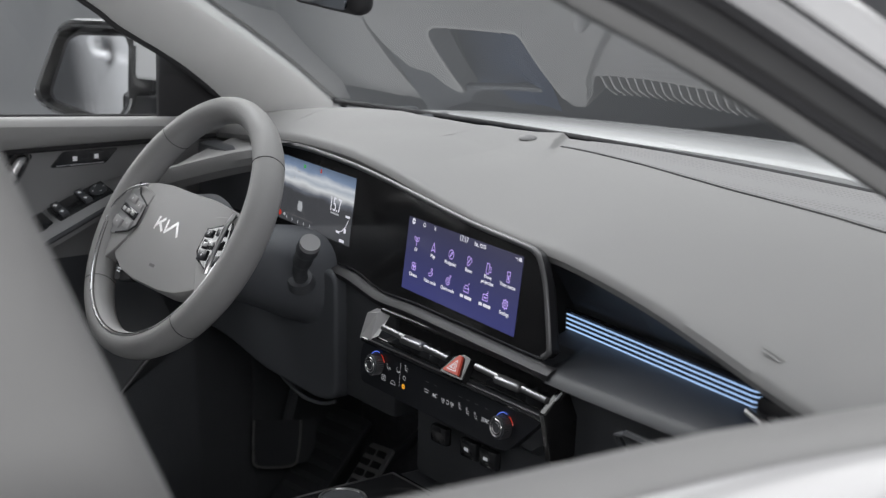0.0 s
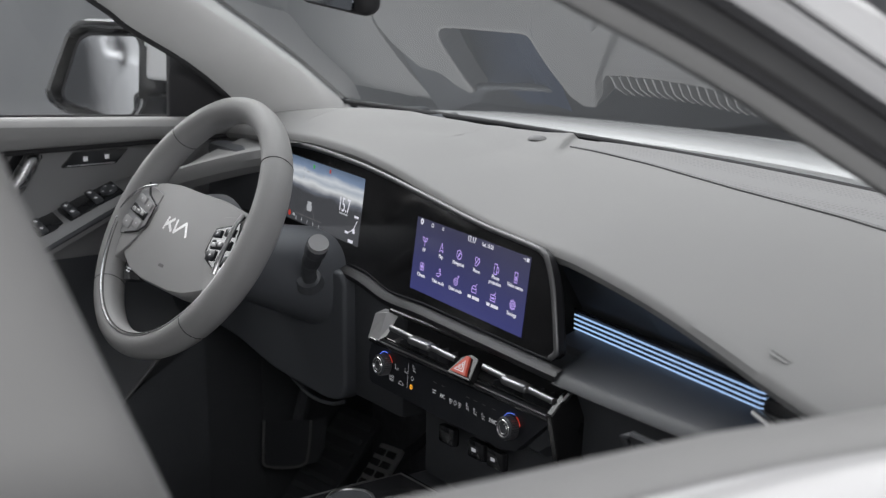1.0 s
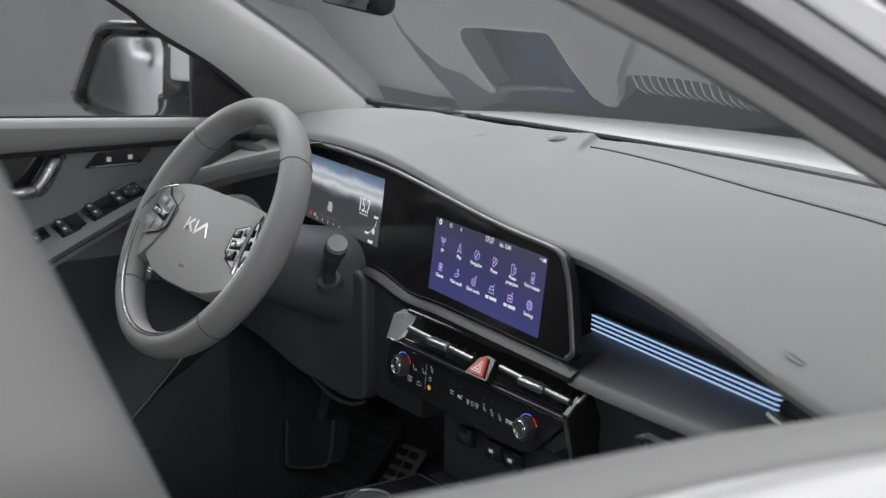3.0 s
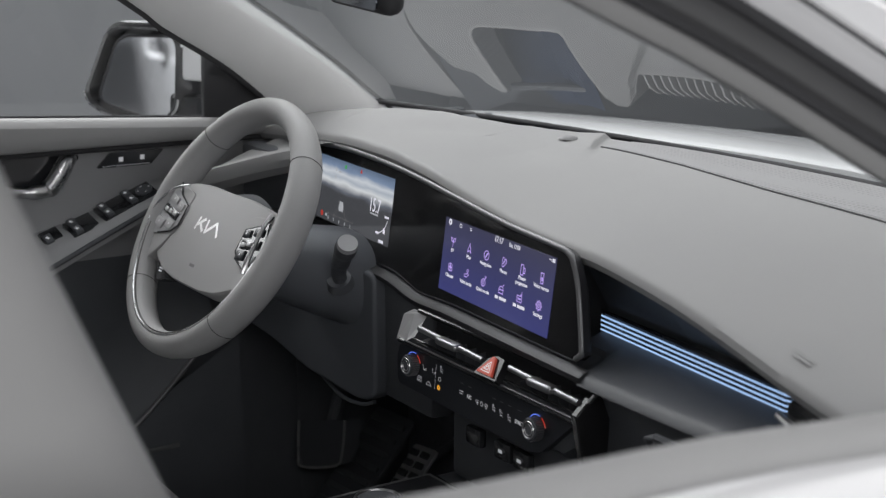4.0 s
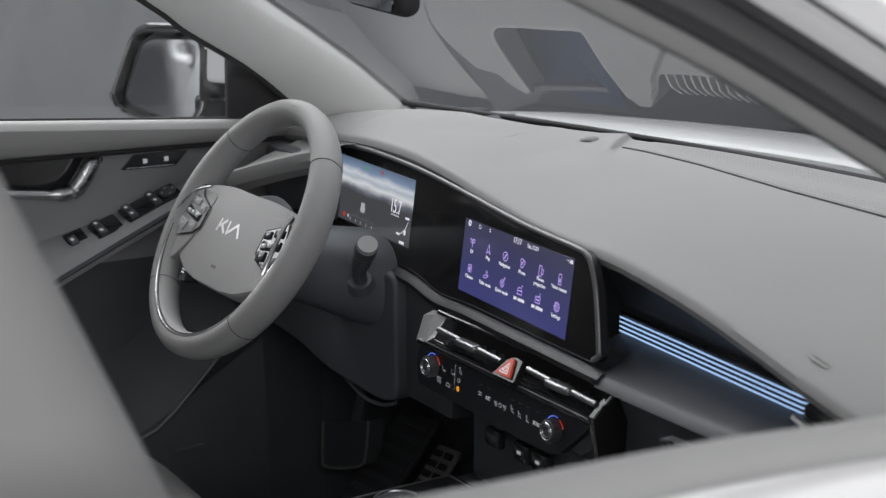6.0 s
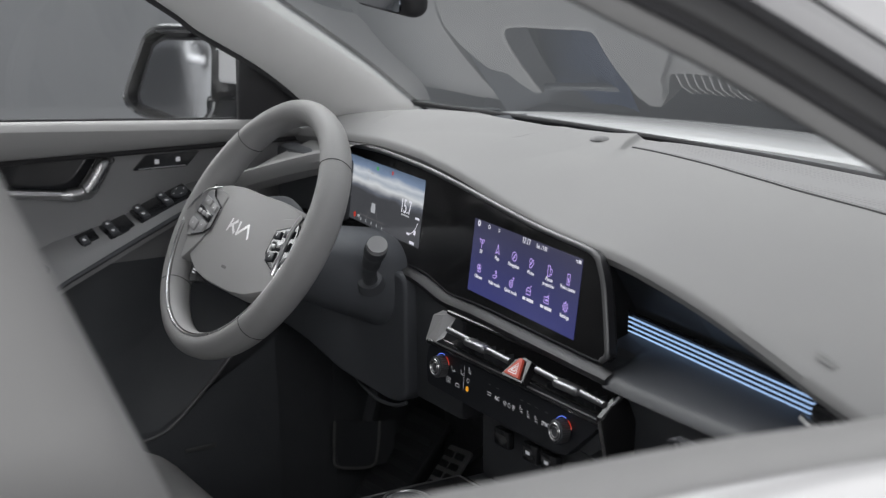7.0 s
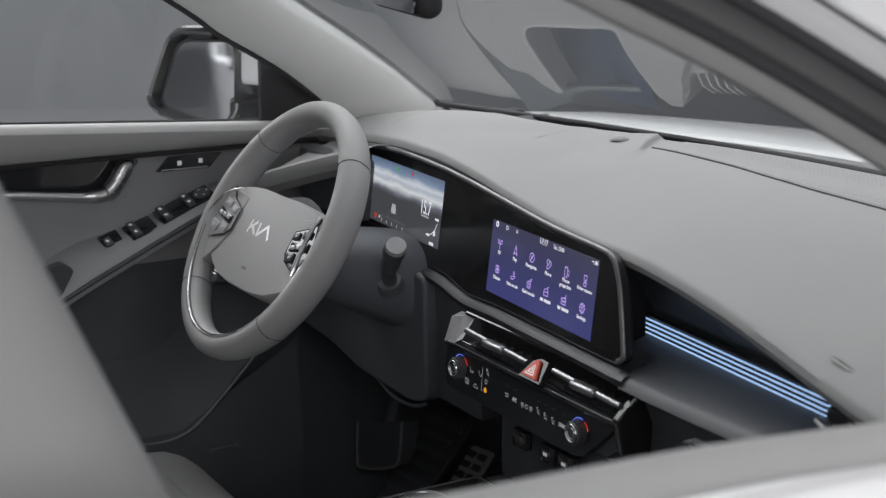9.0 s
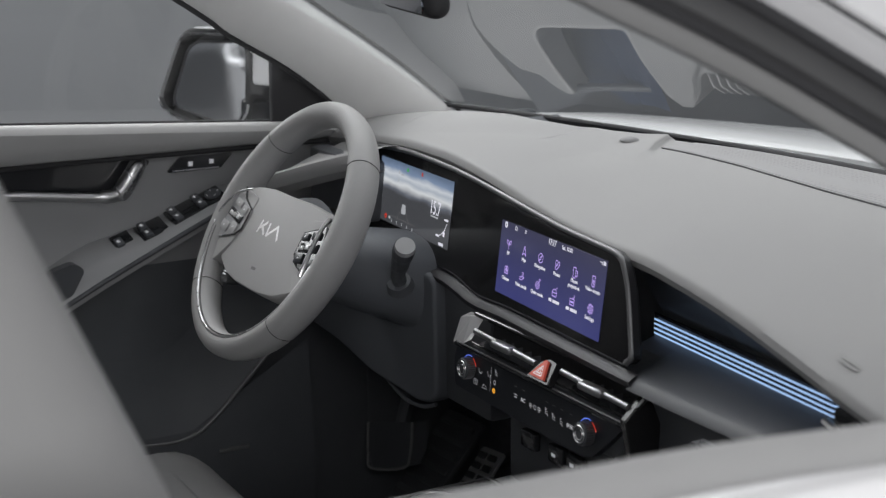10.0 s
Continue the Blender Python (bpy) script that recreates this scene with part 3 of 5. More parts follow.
K = 0.0052
ICONS = {
    "sprout": lambda x, y: poly_rects(shifted([(0, -1.1), (0, -0.1), (-0.9, 0.2), (-1, 0.9), (-0.2, 0.7), (0, 0), (0.3, 0.8), (1, 0.9), (0.9, 0.2), (0, -0.1)], x, y, K)),
    "arrow": lambda x, y: poly_rects(shifted([(0, 1.1), (0.8, -1), (0, -0.5), (-0.8, -1), (0, 1.1)], x, y, K)),
    "compass": lambda x, y: ring_rects(x, y, K, 14) + poly_rects(shifted([(0.5, 0.6), (-0.1, 0.2), (-0.5, -0.6), (0.1, -0.2), (0.5, 0.6)], x, y, K)),
    "handset": lambda x, y: poly_rects(shifted([(-0.8, -0.9), (-0.2, -1), (0.9, 0.2), (0.6, 0.9), (0.1, 0.5), (-0.3, -0.2), (-0.8, -0.4), (-0.8, -0.9)], x, y, K)) + ring_rects(x - K * 0.4, y + K * 0.5, K * 0.5, 8),
    "phone_link": lambda x, y: poly_rects(shifted([(-0.8, -1.1), (0.2, -1.1), (0.2, 1.1), (-0.8, 1.1), (-0.8, -1.1)], x, y, K)) + poly_rects(shifted([(0.2, -0.6), (0.9, -0.6), (0.9, 0.5), (0.2, 0.5)], x, y, K)),
    "recorder": lambda x, y: poly_rects(shifted([(-0.5, -1.2), (0.5, -1.2), (0.5, 1), (-0.5, 1), (-0.5, -1.2)], x, y, K)) + [(x, y - K * 0.3, K * 0.45, K * 0.9)],
    "fan": lambda x, y: sum((ring_rects(x + K * 0.5 * math.cos(a), y + K * 0.55 * math.sin(a), K * 0.45, 8) for a in (0.8, 2.4, 3.9, 5.5)), []),
    "valet": lambda x, y: poly_rects(shifted([(-1, -0.2), (0.6, 0.2), (1, 0), (0, -0.7), (-1, -0.6)], x, y, K)) + ring_rects(x + K * 0.3, y + K * 0.8, K * 0.3, 8),
    "quiet": lambda x, y: ring_rects(x - K * 0.1, y - K * 0.2, K * 0.8, 12) + ring_rects(x - K * 0.1, y - K * 0.2, K * 0.35, 8) + poly_rects(shifted([(0.5, 0.6), (1, 1.2), (0.4, 1.2)], x, y, K)),
    "car_link": lambda x, y: poly_rects(shifted([(-0.9, -0.9), (-0.9, 0), (-0.5, 0.6), (0.5, 0.6), (0.9, 0), (0.9, -0.9), (-0.9, -0.9)], x, y, K)) + poly_rects(shifted([(-0.8, -0.1), (0.8, -0.1)], x, y, K)) + poly_rects(shifted([(0.6, 0.9), (1, 1.2)], x, y, K)),
    "live": lambda x, y: poly_rects(shifted([(-0.9, -1), (0.9, -1), (0.9, 0.3), (-0.9, 0.3), (-0.9, -1)], x, y, K)) + poly_rects(shifted([(0.2, 0.5), (0.8, 0.7), (0.8, 1.2)], x, y, K)) + [(x, y - K * 0.35, K * 1.2, K * 0.4)],
    "gear": lambda x, y: ring_rects(x, y, K * 0.8, 12) + ring_rects(x, y, K * 0.35, 8) + [(x + K * math.cos(a), y + K * math.sin(a), K * 0.35, K * 0.35, math.degrees(a)) for a in (k * math.pi / 4 for k in range(8))],
}
MENU = [("sprout", "EV", 0, 0), ("arrow", "Map", 1, 0), ("compass", "Navigation", 2, 0), ("handset", "Phone", 3, 0), ("phone_link", "Phone\nprojection", 4, 0), ("recorder", "Voice memo", 5, 0),
        ("fan", "Climate", 0, 1), ("valet", "Valet mode", 1, 1), ("quiet", "Quiet mode", 2, 1), ("car_link", "", 3, 1), ("live", "", 4, 1), ("gear", "Settings", 5, 1)]
for shape, words, col, row in MENU:
    x, y = 0.0235 + 0.0392 * col, -0.0265 - 0.031 * row
    bits("icon", ICONS[shape](x, y), G_LILAC, menu)
    if words:
        writing(words, 0.0062, G_WHITE, menu, T((x, y - (0.0125 if "\n" in words else 0.0105), 0.0011)), "caption", narrow=0.95)
    else:
        bits("caption", [(x - 0.008, y - 0.0105, 0.007, 0.0036), (x + 0.005, y - 0.0105, 0.015, 0.0036)], G_WHITE, menu)
writing("17:17", 0.0098, G_WHITE, menu, T((0.124, -0.0042, 0.0011)), "clock", narrow=0.85)
writing("Sat, 12.03", 0.0066, G_WHITE, menu, T((0.158, -0.0046, 0.0011)), "date", narrow=0.9)
bits("status_icon", ring_rects(0.012, -0.0042, 0.0025, 8, 0.0025), G_WHITE, menu)
bits("status_icon", poly_rects([(0.0345, -0.006), (0.0345, -0.0035), (0.037, -0.0018), (0.0395, -0.0035), (0.0395, -0.006), (0.0345, -0.006)], 0.0009), G_WHITE, menu)
bits("status_icon", [(0.060 + 0.0022 * i, -0.003 - 0.0022 * j, 0.0015, 0.0015) for i in (0, 1) for j in (0, 1)], G_WHITE, menu)
bits("status_icon", [(0.230, -0.0035, 0.004, 0.001), (0.2325, -0.0045, 0.001, 0.003), (0.2372, -0.0038, 0.0055, 0.004)], G_WHITE, menu)
# driver display
writing("15.7", 0.027, G_WHITE, cluster, T((-0.190, -0.0215, 0.0011)), "reading", narrow=0.72)
bits("unit_bars", [(-0.190, -0.0325, 0.024, 0.0022)], G_CLUSTERTEXT, cluster)
writing("0", 0.022, G_WHITE, cluster, T((-0.378, -0.020, 0.0011)), "reading", narrow=0.8)
bits("unit_bars", [(-0.377, -0.034, 0.012, 0.002)], G_CLUSTERTEXT, cluster)
bits("car_picture", [(-0.292, -0.037, 0.012, 0.006), (-0.292, -0.042, 0.015, 0.006), (-0.292, -0.046, 0.013, 0.003)], G_CLUSTERTEXT, cluster)
bits("road_lines", poly_rects([(-0.302, -0.045), (-0.312, -0.058)], 0.0009) + poly_rects([(-0.282, -0.045), (-0.271, -0.058)], 0.0009) + [(-0.292, -0.0565, 0.085, 0.0008)], G_ROAD, cluster)
bits("distance_bars", [(-0.33 + 0.018 * i, -0.063, 0.0022, 0.0045) for i in range(5)], G_CLUSTERTEXT, cluster)
bits("red_lamp", ring_rects(-0.352, -0.060, 0.0025, 8, 0.003), G_RED, cluster)
bits("lane_lamp", [(-0.338, -0.060, 0.006, 0.004)], G_CLUSTERTEXT, cluster)
bits("green_lamp", [(-0.289, 0.0155, 0.005, 0.005)], G_GREEN, cluster)
bits("red_lamp", [(-0.240, 0.0165, 0.004, 0.005)], G_RED, cluster)
bits("gear_letters", [(-0.318, 0.008, 0.003, 0.005), (-0.318, -0.003, 0.003, 0.005), (-0.306, 0.006, 0.008, 0.002)], G_CLUSTERTEXT, cluster)
bits("range_gauge", poly_rects([(-0.150, -0.035), (-0.156, -0.045), (-0.166, -0.052), (-0.176, -0.055)], 0.0012) + [(-0.153, -0.0305, 0.012, 0.003), (-0.176, -0.0545, 0.01, 0.003), (-0.157, -0.050, 0.006, 0.006), (-0.163, -0.0645, 0.014, 0.004)], G_WHITE, cluster)

# ---- ambient light strip ----
strip = thing("ambient_light", "four ice blue light lines set along the dash", "light strip")
for i in range(4):
    z = 0.9435 - 0.0052 * i
    pts = [(0.118, 0.046, z), (0.409, 0.020, z - 0.002), (0.414, 0.022, z - 0.002), (0.424, 0.040, z - 0.001)]
    part("light_line", tube_bm(pts, 0.0010, 6), G_STRIP, strip)
part("holder", grid_bm([[(x, y + 0.003, z) for z in (0.950, 0.945, 0.922)] for x, y in ((0.114, 0.046), (0.409, 0.020), (0.414, 0.022), (0.424, 0.040))]), M_BLACK, strip)
vent = thing("side_vent", "black air vent with silver tab at the dash end", "air vent")
part("housing", box_bm(0.16, 0.05, 0.034, (0.52, 0.01, 0.936), 0.006), M_GLOSS, vent)
part("tab", tube_bm([(0.43, -0.012, 0.935), (0.46, -0.022, 0.932), (0.49, -0.024, 0.931)], 0.004, 8), M_CHROME, vent)

# ---- climate control unit ----
climate = thing("climate_unit", "gloss black climate control unit with two knobs and air vents", "climate control")
FN = Vector((0, -1.0, 0.07)).normalized()
FACE = frame_of((0.0, -0.050, 0.841), (1, 0, 0), FN)
face = part("control_face", slab_bm(rounded([(-0.144, -0.031), (0.116, -0.035), (0.140, -0.031), (0.184, 0.010), (0.190, 0.0175), (-0.145, 0.0195), (-0.150, 0.0)], 0.007), 0.01, -0.01), M_FACE, climate, m=FACE, bevel=0.0015)
part("body", grid_bm([[(x, -0.043, 0.866), (x, -0.040, 0.816), (x, -0.03, 0.808), (x, 0.06, 0.80)] for x in (-0.142, 0.0, 0.165)] + [[(0.190, -0.043, 0.868), (0.182, -0.040, 0.828), (0.175, -0.02, 0.815), (0.175, 0.06, 0.81)]]), M_DARK, climate)
part("side_cheek", slab_bm([(-0.056, 0.870), (-0.03, 0.893), (0.04, 0.90), (0.04, 0.80), (-0.044, 0.815)], 0.010), M_BLACK, climate, m=Matrix(((0, 0, 1, 0.192), (1, 0, 0, 0), (0, 1, 0, 0), (0, 0, 0, 1))), bevel=0.002)
part("left_cheek", grid_bm([[(-0.150, -0.051, 0.864), (-0.130, -0.049, 0.866), (-0.122, -0.042, 0.872)], [(-0.150, -0.04, 0.894), (-0.138, -0.032, 0.896), (-0.127, -0.02, 0.895)], [(-0.146, -0.028, 0.899), (-0.138, -0.02, 0.896), (-0.127, -0.01, 0.892)]]), M_SATIN, climate, "silver vent end piece", smooth=False)
part("front_rail", tube_bm([(-0.146, -0.049, 0.8635), (0.05, -0.050, 0.8625), (0.195, -0.050, 0.8620)], 0.0032, 8), M_GLOSS, climate)
part("silver_line", tube_bm([(-0.13, -0.0520, 0.8672), (0.05, -0.0520, 0.8664), (0.192, -0.0520, 0.8660)], 0.0010, 6), M_DIMCHROME, climate)
part("end_rail", tube_bm([(0.194, -0.050, 0.863), (0.200, -0.034, 0.886), (0.203, -0.022, 0.898)], 0.0035, 8), M_BLACK, climate)
part("end_line", tube_bm([(0.195, -0.052, 0.867), (0.203, -0.034, 0.891)], 0.0013, 6), M_CHROME, climate)
part("back_rail", tube_bm([(-0.14, -0.024, 0.897), (0.198, -0.026, 0.897)], 0.003, 8), M_BLACK, climate)
part("vent_floor", grid_bm([[(x, -0.047, 0.862), (x, -0.04, 0.856), (x, 0.0, 0.862), (x, 0.004, 0.895)] for x in (-0.14, 0.0, 0.2)]), M_RUBBER, climate)
for x0, x1 in ((-0.112, 0.022), (0.070, 0.192)):
    rod = part("vent_bar", tube_bm([(x0, -0.042, 0.885), (x1, -0.044, 0.881)], 0.0038, 10), M_DIMCHROME, climate, "satin silver vent bar")
    c = (x0 + x1) / 2
    part("vent_tab", box_bm(0.042, 0.014, 0.009, (c, -0.045, 0.883), 0.0035, 3), M_DIMCHROME, climate)
    part("lower_rib", tube_bm([(x0 - 0.01, -0.044, 0.870), (x1, -0.044, 0.868)], 0.0014, 8), M_BLACK, climate)
    for i in range(7):
        part("vane", box_bm(0.0012, 0.03, 0.016, (x0 + 0.012 + (x1 - x0 - 0.02) * i / 6, -0.022, 0.864)), M_DARK, climate, smooth=False)
HZ = frame_of((0.046, -0.052, 0.881), (1, 0, 0), (0, -0.80, 0.6)) @ Matrix.Scale(0.82, 4)
part("hazard_surround", slab_bm(rounded([(-0.026, -0.016), (0.026, -0.016), (0.021, 0.017), (0.002, 0.019), (-0.012, 0.012)], 0.003), 0.012, -0.012), M_BLACK, climate, m=HZ, bevel=0.0015)
HRED = material("red_hazard_button", (0.55, 0.09, 0.06), 0.35, vary=0.05, emit=(0.9, 0.12, 0.07), power=0.10)
hazard = part("hazard_button", slab_bm(rounded([(-0.017, -0.012), (0.017, -0.012), (0.006, 0.015), (-0.0, 0.015)], 0.002), 0.004), HRED, climate, "red hazard warning button", m=HZ, bevel=0.001)
bits("triangle_mark", poly_rects([(-0.009, -0.008), (0.0095, -0.008), (0.003, 0.007), (-0.009, -0.008)], 0.0012) + poly_rects([(-0.004, -0.005), (0.005, -0.005), (0.002, 0.002), (-0.004, -0.005)], 0.0012), M_SILVERMARK, hazard, 0.0044)
for x, y in ((-0.110, 0.0), (0.133, -0.005)):
    kn = part("knob", disc_bm(0.0122, 0.013, 36), M_DARK, climate, "knurled dark temperature knob", m=FACE @ T((x, y, 0.0)), bevel=0.001)
    for i in range(30):
        a = 2 * math.pi * i / 30
        part("knurl", box_bm(0.0008, 0.0016, 0.010, (0.0123 * math.cos(a), 0.0123 * math.sin(a), 0.006)), M_DIMCHROME, kn, smooth=False)
    part("cap_ring", tube_bm([(0.0092 * math.cos(2 * math.pi * i / 32), 0.0092 * math.sin(2 * math.pi * i / 32), 0.0132) for i in range(32)], 0.0009, 6, loop=True), M_CHROME, kn)
    part("inner_ring", tube_bm([(0.006 * math.cos(2 * math.pi * i / 32), 0.006 * math.sin(2 * math.pi * i / 32), 0.0132) for i in range(32)], 0.0006, 6, loop=True), M_CHROME, kn)
    for name, mat, a0, a1 in (("cold_arc", G_BLUE, 75, 155), ("warm_arc", G_RED, 20, 62)):
        part(name, tube_bm([(0.0155 * math.cos(radians(a0 + (a1 - a0) * k / 12)), 0.0155 * math.sin(radians(a0 + (a1 - a0) * k / 12)), 0.002) for k in range(13)], 0.0005, 6), mat, kn)


def glyph(kind, x, y, k):
    if kind == "seat":
        return poly_rects(shifted([(-1, 1), (-0.7, -0.6), (0.2, -0.6), (0.2, -1)], x, y, k), 0.0006) + [(x + 0.9 * k, y - 0.1 * k, 0.9 * k, 0.0006), (x + 0.9 * k, y - 0.6 * k, 0.9 * k, 0.0006)]
    if kind == "box":
        return poly_rects(shifted([(-1.2, -0.9), (1.2, -0.9), (1.2, 0.9), (-1.2, 0.9), (-1.2, -0.9)], x, y, k), 0.0006) + [(x, y + 0.3 * k, 1.5 * k, 0.0007), (x, y - 0.4 * k, 1.5 * k, 0.0007)]
    if kind == "car":
        return poly_rects(shifted([(-1.4, -0.6), (-1.2, 0.1), (-0.5, 0.7), (0.5, 0.6), (1.3, 0.0), (1.3, -0.6), (-1.4, -0.6)], x, y, k), 0.0006)
    if kind == "lines":
        return [(x, y + 0.5 * k, 2.4 * k, 0.0009), (x, y - 0.4 * k, 2.0 * k, 0.0009)]
    if kind == "fan":
        return sum((ring_rects(x + 0.5 * k * math.cos(a), y + 0.5 * k * math.sin(a), 0.4 * k, 6, 0.0006) for a in (0.5, 2.6, 4.7)), [])
    if kind == "zero":
        return ring_rects(x, y, 0.7 * k, 8, 0.0007)
    return ring_rects(x - 0.4 * k, y + 0.9 * k, 0.3 * k, 6, 0.0006) + poly_rects(shifted([(-0.5, 0.4), (-0.2, -0.7), (0.7, -0.5), (0.9, -1.1)], x, y, k), 0.0007) + poly_rects(shifted([(0.1, 0.3), (0.9, 0.2)], x, y, k), 0.0006)


for kind, x, y in (("seat", -0.088, 0.002), ("seat", -0.068, 0.003), ("box", -0.097, -0.0135), ("car", -0.077, -0.0145), ("flow", -0.053, 0.009), ("zero", -0.055, -0.003),
                   ("lines", -0.010, -0.006), ("fan", 0.022, -0.008), ("zero", 0.0305, -0.008), ("fan", 0.039, -0.008), ("flow", 0.053, -0.006), ("flow", 0.067, -0.008), ("flow", 0.082, -0.009)):
    bits("key_mark", glyph(kind, x, y, 0.0033), M_INK, face, 0.0004)
for x in (-0.010, 0.006, 0.053, 0.067, 0.082, 0.100):
    bits("lamp_line", [(x, 0.005, 0.006, 0.0008)], M_EMBOSS, face, 0.0004)
bits("rule", [(-0.064, -0.002, 0.0005, 0.03)], M_INK, face, 0.0004)
bits("amber_mark", ring_rects(-0.056, -0.0135, 0.002, 8, 0.0025), G_AMBER, face, 0.0004)
writing("A/C", 0.0066, M_INK, face, T((0.006, -0.007, 0.0004)), "key_letters", narrow=0.85)
writing("SYNC", 0.0066, M_INK, face, T((0.0995, -0.009, 0.0004)), "key_letters", narrow=0.8)

# ---- sockets and console ----
console = thing("centre_console", "dark plastic centre console with rotary selector", "console")
part("body", box_bm(0.265, 0.56, 0.12, (0.0075, -0.245, 0.63), 0.018, 3), M_DARK, console)
part("top_plate", box_bm(0.235, 0.46, 0.008, (0.0075, -0.25, 0.692), 0.004), M_GLOSS, console)
part("selector", disc_bm(0.026, 0.007, 40), M_DARK, console, "rotary gear selector", m=T((-0.068, -0.128, 0.694)), bevel=0.002)
part("selector_ring", tube_bm([(-0.068 + 0.027 * math.cos(2 * math.pi * i / 40), -0.128 + 0.027 * math.sin(2 * math.pi * i / 40), 0.7005) for i in range(40)], 0.0022, 6, loop=True), M_CHROME, console)
part("plate_edge", tube_bm([(-0.106, -0.46, 0.6965), (-0.108, -0.10, 0.6965), (-0.106, -0.03, 0.6965), (0.10, -0.026, 0.6965)], 0.0014, 6), M_DIMCHROME, console)
part("tray_wall", box_bm(0.25, 0.08, 0.11, (0.05, 0.02, 0.76), 0.01), M_DARK, console)
for x, lit in ((0.0, False), (0.056, True), (0.091, True)):
    s = part("socket", box_bm(0.03, 0.01, 0.022, (x, -0.036, 0.782), 0.003), M_GLOSS, console)
    if lit:
        bits("socket_mark", [(x, 0.783, 0.008, 0.004)], M_INK, console).matrix_basis = Matrix(((1, 0, 0, 0), (0, 0, -1, -0.0415), (0, 1, 0, 0), (0, 0, 0, 1)))

# ---- steering wheel ----
WA = radians(32.2)
WHEEL = frame_of((-0.384, -0.1765, 0.9775), (1, 0, 0), (0, -math.cos(WA), math.sin(WA)))
wheel = thing("steering_wheel", "grey leather steering wheel with silver trim", "steering wheel", at=WHEEL)
R, N = 0.1675, 96
circ = [2 * math.pi * i / N for i in range(N)]
rows = []
for a in circ + [circ[0]]:
    rr = 0.0165 + 0.0015 * abs(math.cos(a)) ** 4
    rows.append([((R + rr * math.cos(b)) * math.cos(a), (R + rr * math.cos(b)) * math.sin(a), (1.05 if math.sin(b) > 0 else 1.55) * rr * math.sin(b)) for b in (2 * math.pi * k / 18 for k in range(18))])
bm = grid_bm(rows, True)
bmesh.ops.remove_doubles(bm, verts=bm.verts, dist=1e-6)
part("rim", bm, M_LEATHER, wheel, "smooth grey leather rim")
for deg in (40, 139, 222, 318):
    a = radians(deg)
    part("rim_seam", tube_bm([((R + 0.0172 * math.cos(b)) * math.cos(a), (R + 0.0172 * math.cos(b)) * math.sin(a), (0.0180 if math.sin(b) > 0 else 0.0262) * math.sin(b)) for b in (2 * math.pi * k / 20 for k in range(20))], 0.0006, 5, loop=True), M_STITCH, wheel)
part("silver_inlay", tube_bm([((R - 0.0075) * math.cos(a), (R - 0.0075) * math.sin(a), 0.0158) for a in (radians(190 + 160 * i / 60) for i in range(61))], 0.0015, 6), M_CHROME, wheel, "thin silver inlay line")
part("inlay_seam", tube_bm([((R - 0.0105) * math.cos(a), (R - 0.0105) * math.sin(a), 0.0142) for a in (radians(192 + 156 * i / 60) for i in range(61))], 0.0009, 6), M_STITCH, wheel)
HALF = [(0.0, 0.045), (0.06, 0.046), (0.105, 0.042), (0.135, 0.036), (0.120, 0.020), (0.088, 0.008), (0.088, -0.024), (0.100, -0.033), (0.134, -0.041), (0.136, -0.052), (0.118, -0.070), (0.080, -0.084), (0.04, -0.089)]
outline = rounded(HALF + [(0.0, -0.089)] + [(-x, y) for x, y in reversed(HALF[1:])], 0.008, 4)


def dome(x, y):
    return 0.006 * max(0, 1 - (x / 0.15) ** 2) * max(0, 1 - ((y + 0.015) / 0.095) ** 2) ** 0.7 + 0.001


bm = bmesh.new()
face0 = bm.faces.new([bm.verts.new((x * 0.97, -0.015 + (y + 0.015) * 0.97, 0)) for x, y in outline])
bmesh.ops.triangulate(bm, faces=[face0])
for _ in range(2):
    bmesh.ops.subdivide_edges(bm, edges=bm.edges[:], cuts=2, use_grid_fill=True)
for v in bm.verts:
    v.co.z = dome(v.co.x, v.co.y)
part("hub_pad", bm, M_LEATHER, wheel, "grey padded wheel hub")
rows = []
for k, dz in ((0.97, 0.0), (0.985, -0.0015), (0.997, -0.005), (1.0, -0.010), (1.0, -0.03)):
    rows.append([(x * k, -0.015 + (y + 0.015) * k, dome(x * 0.97, -0.015 + (y + 0.015) * 0.97) + dz) for x, y in outline])
part("hub_edge", grid_bm(rows, True), M_LEATHER, wheel)
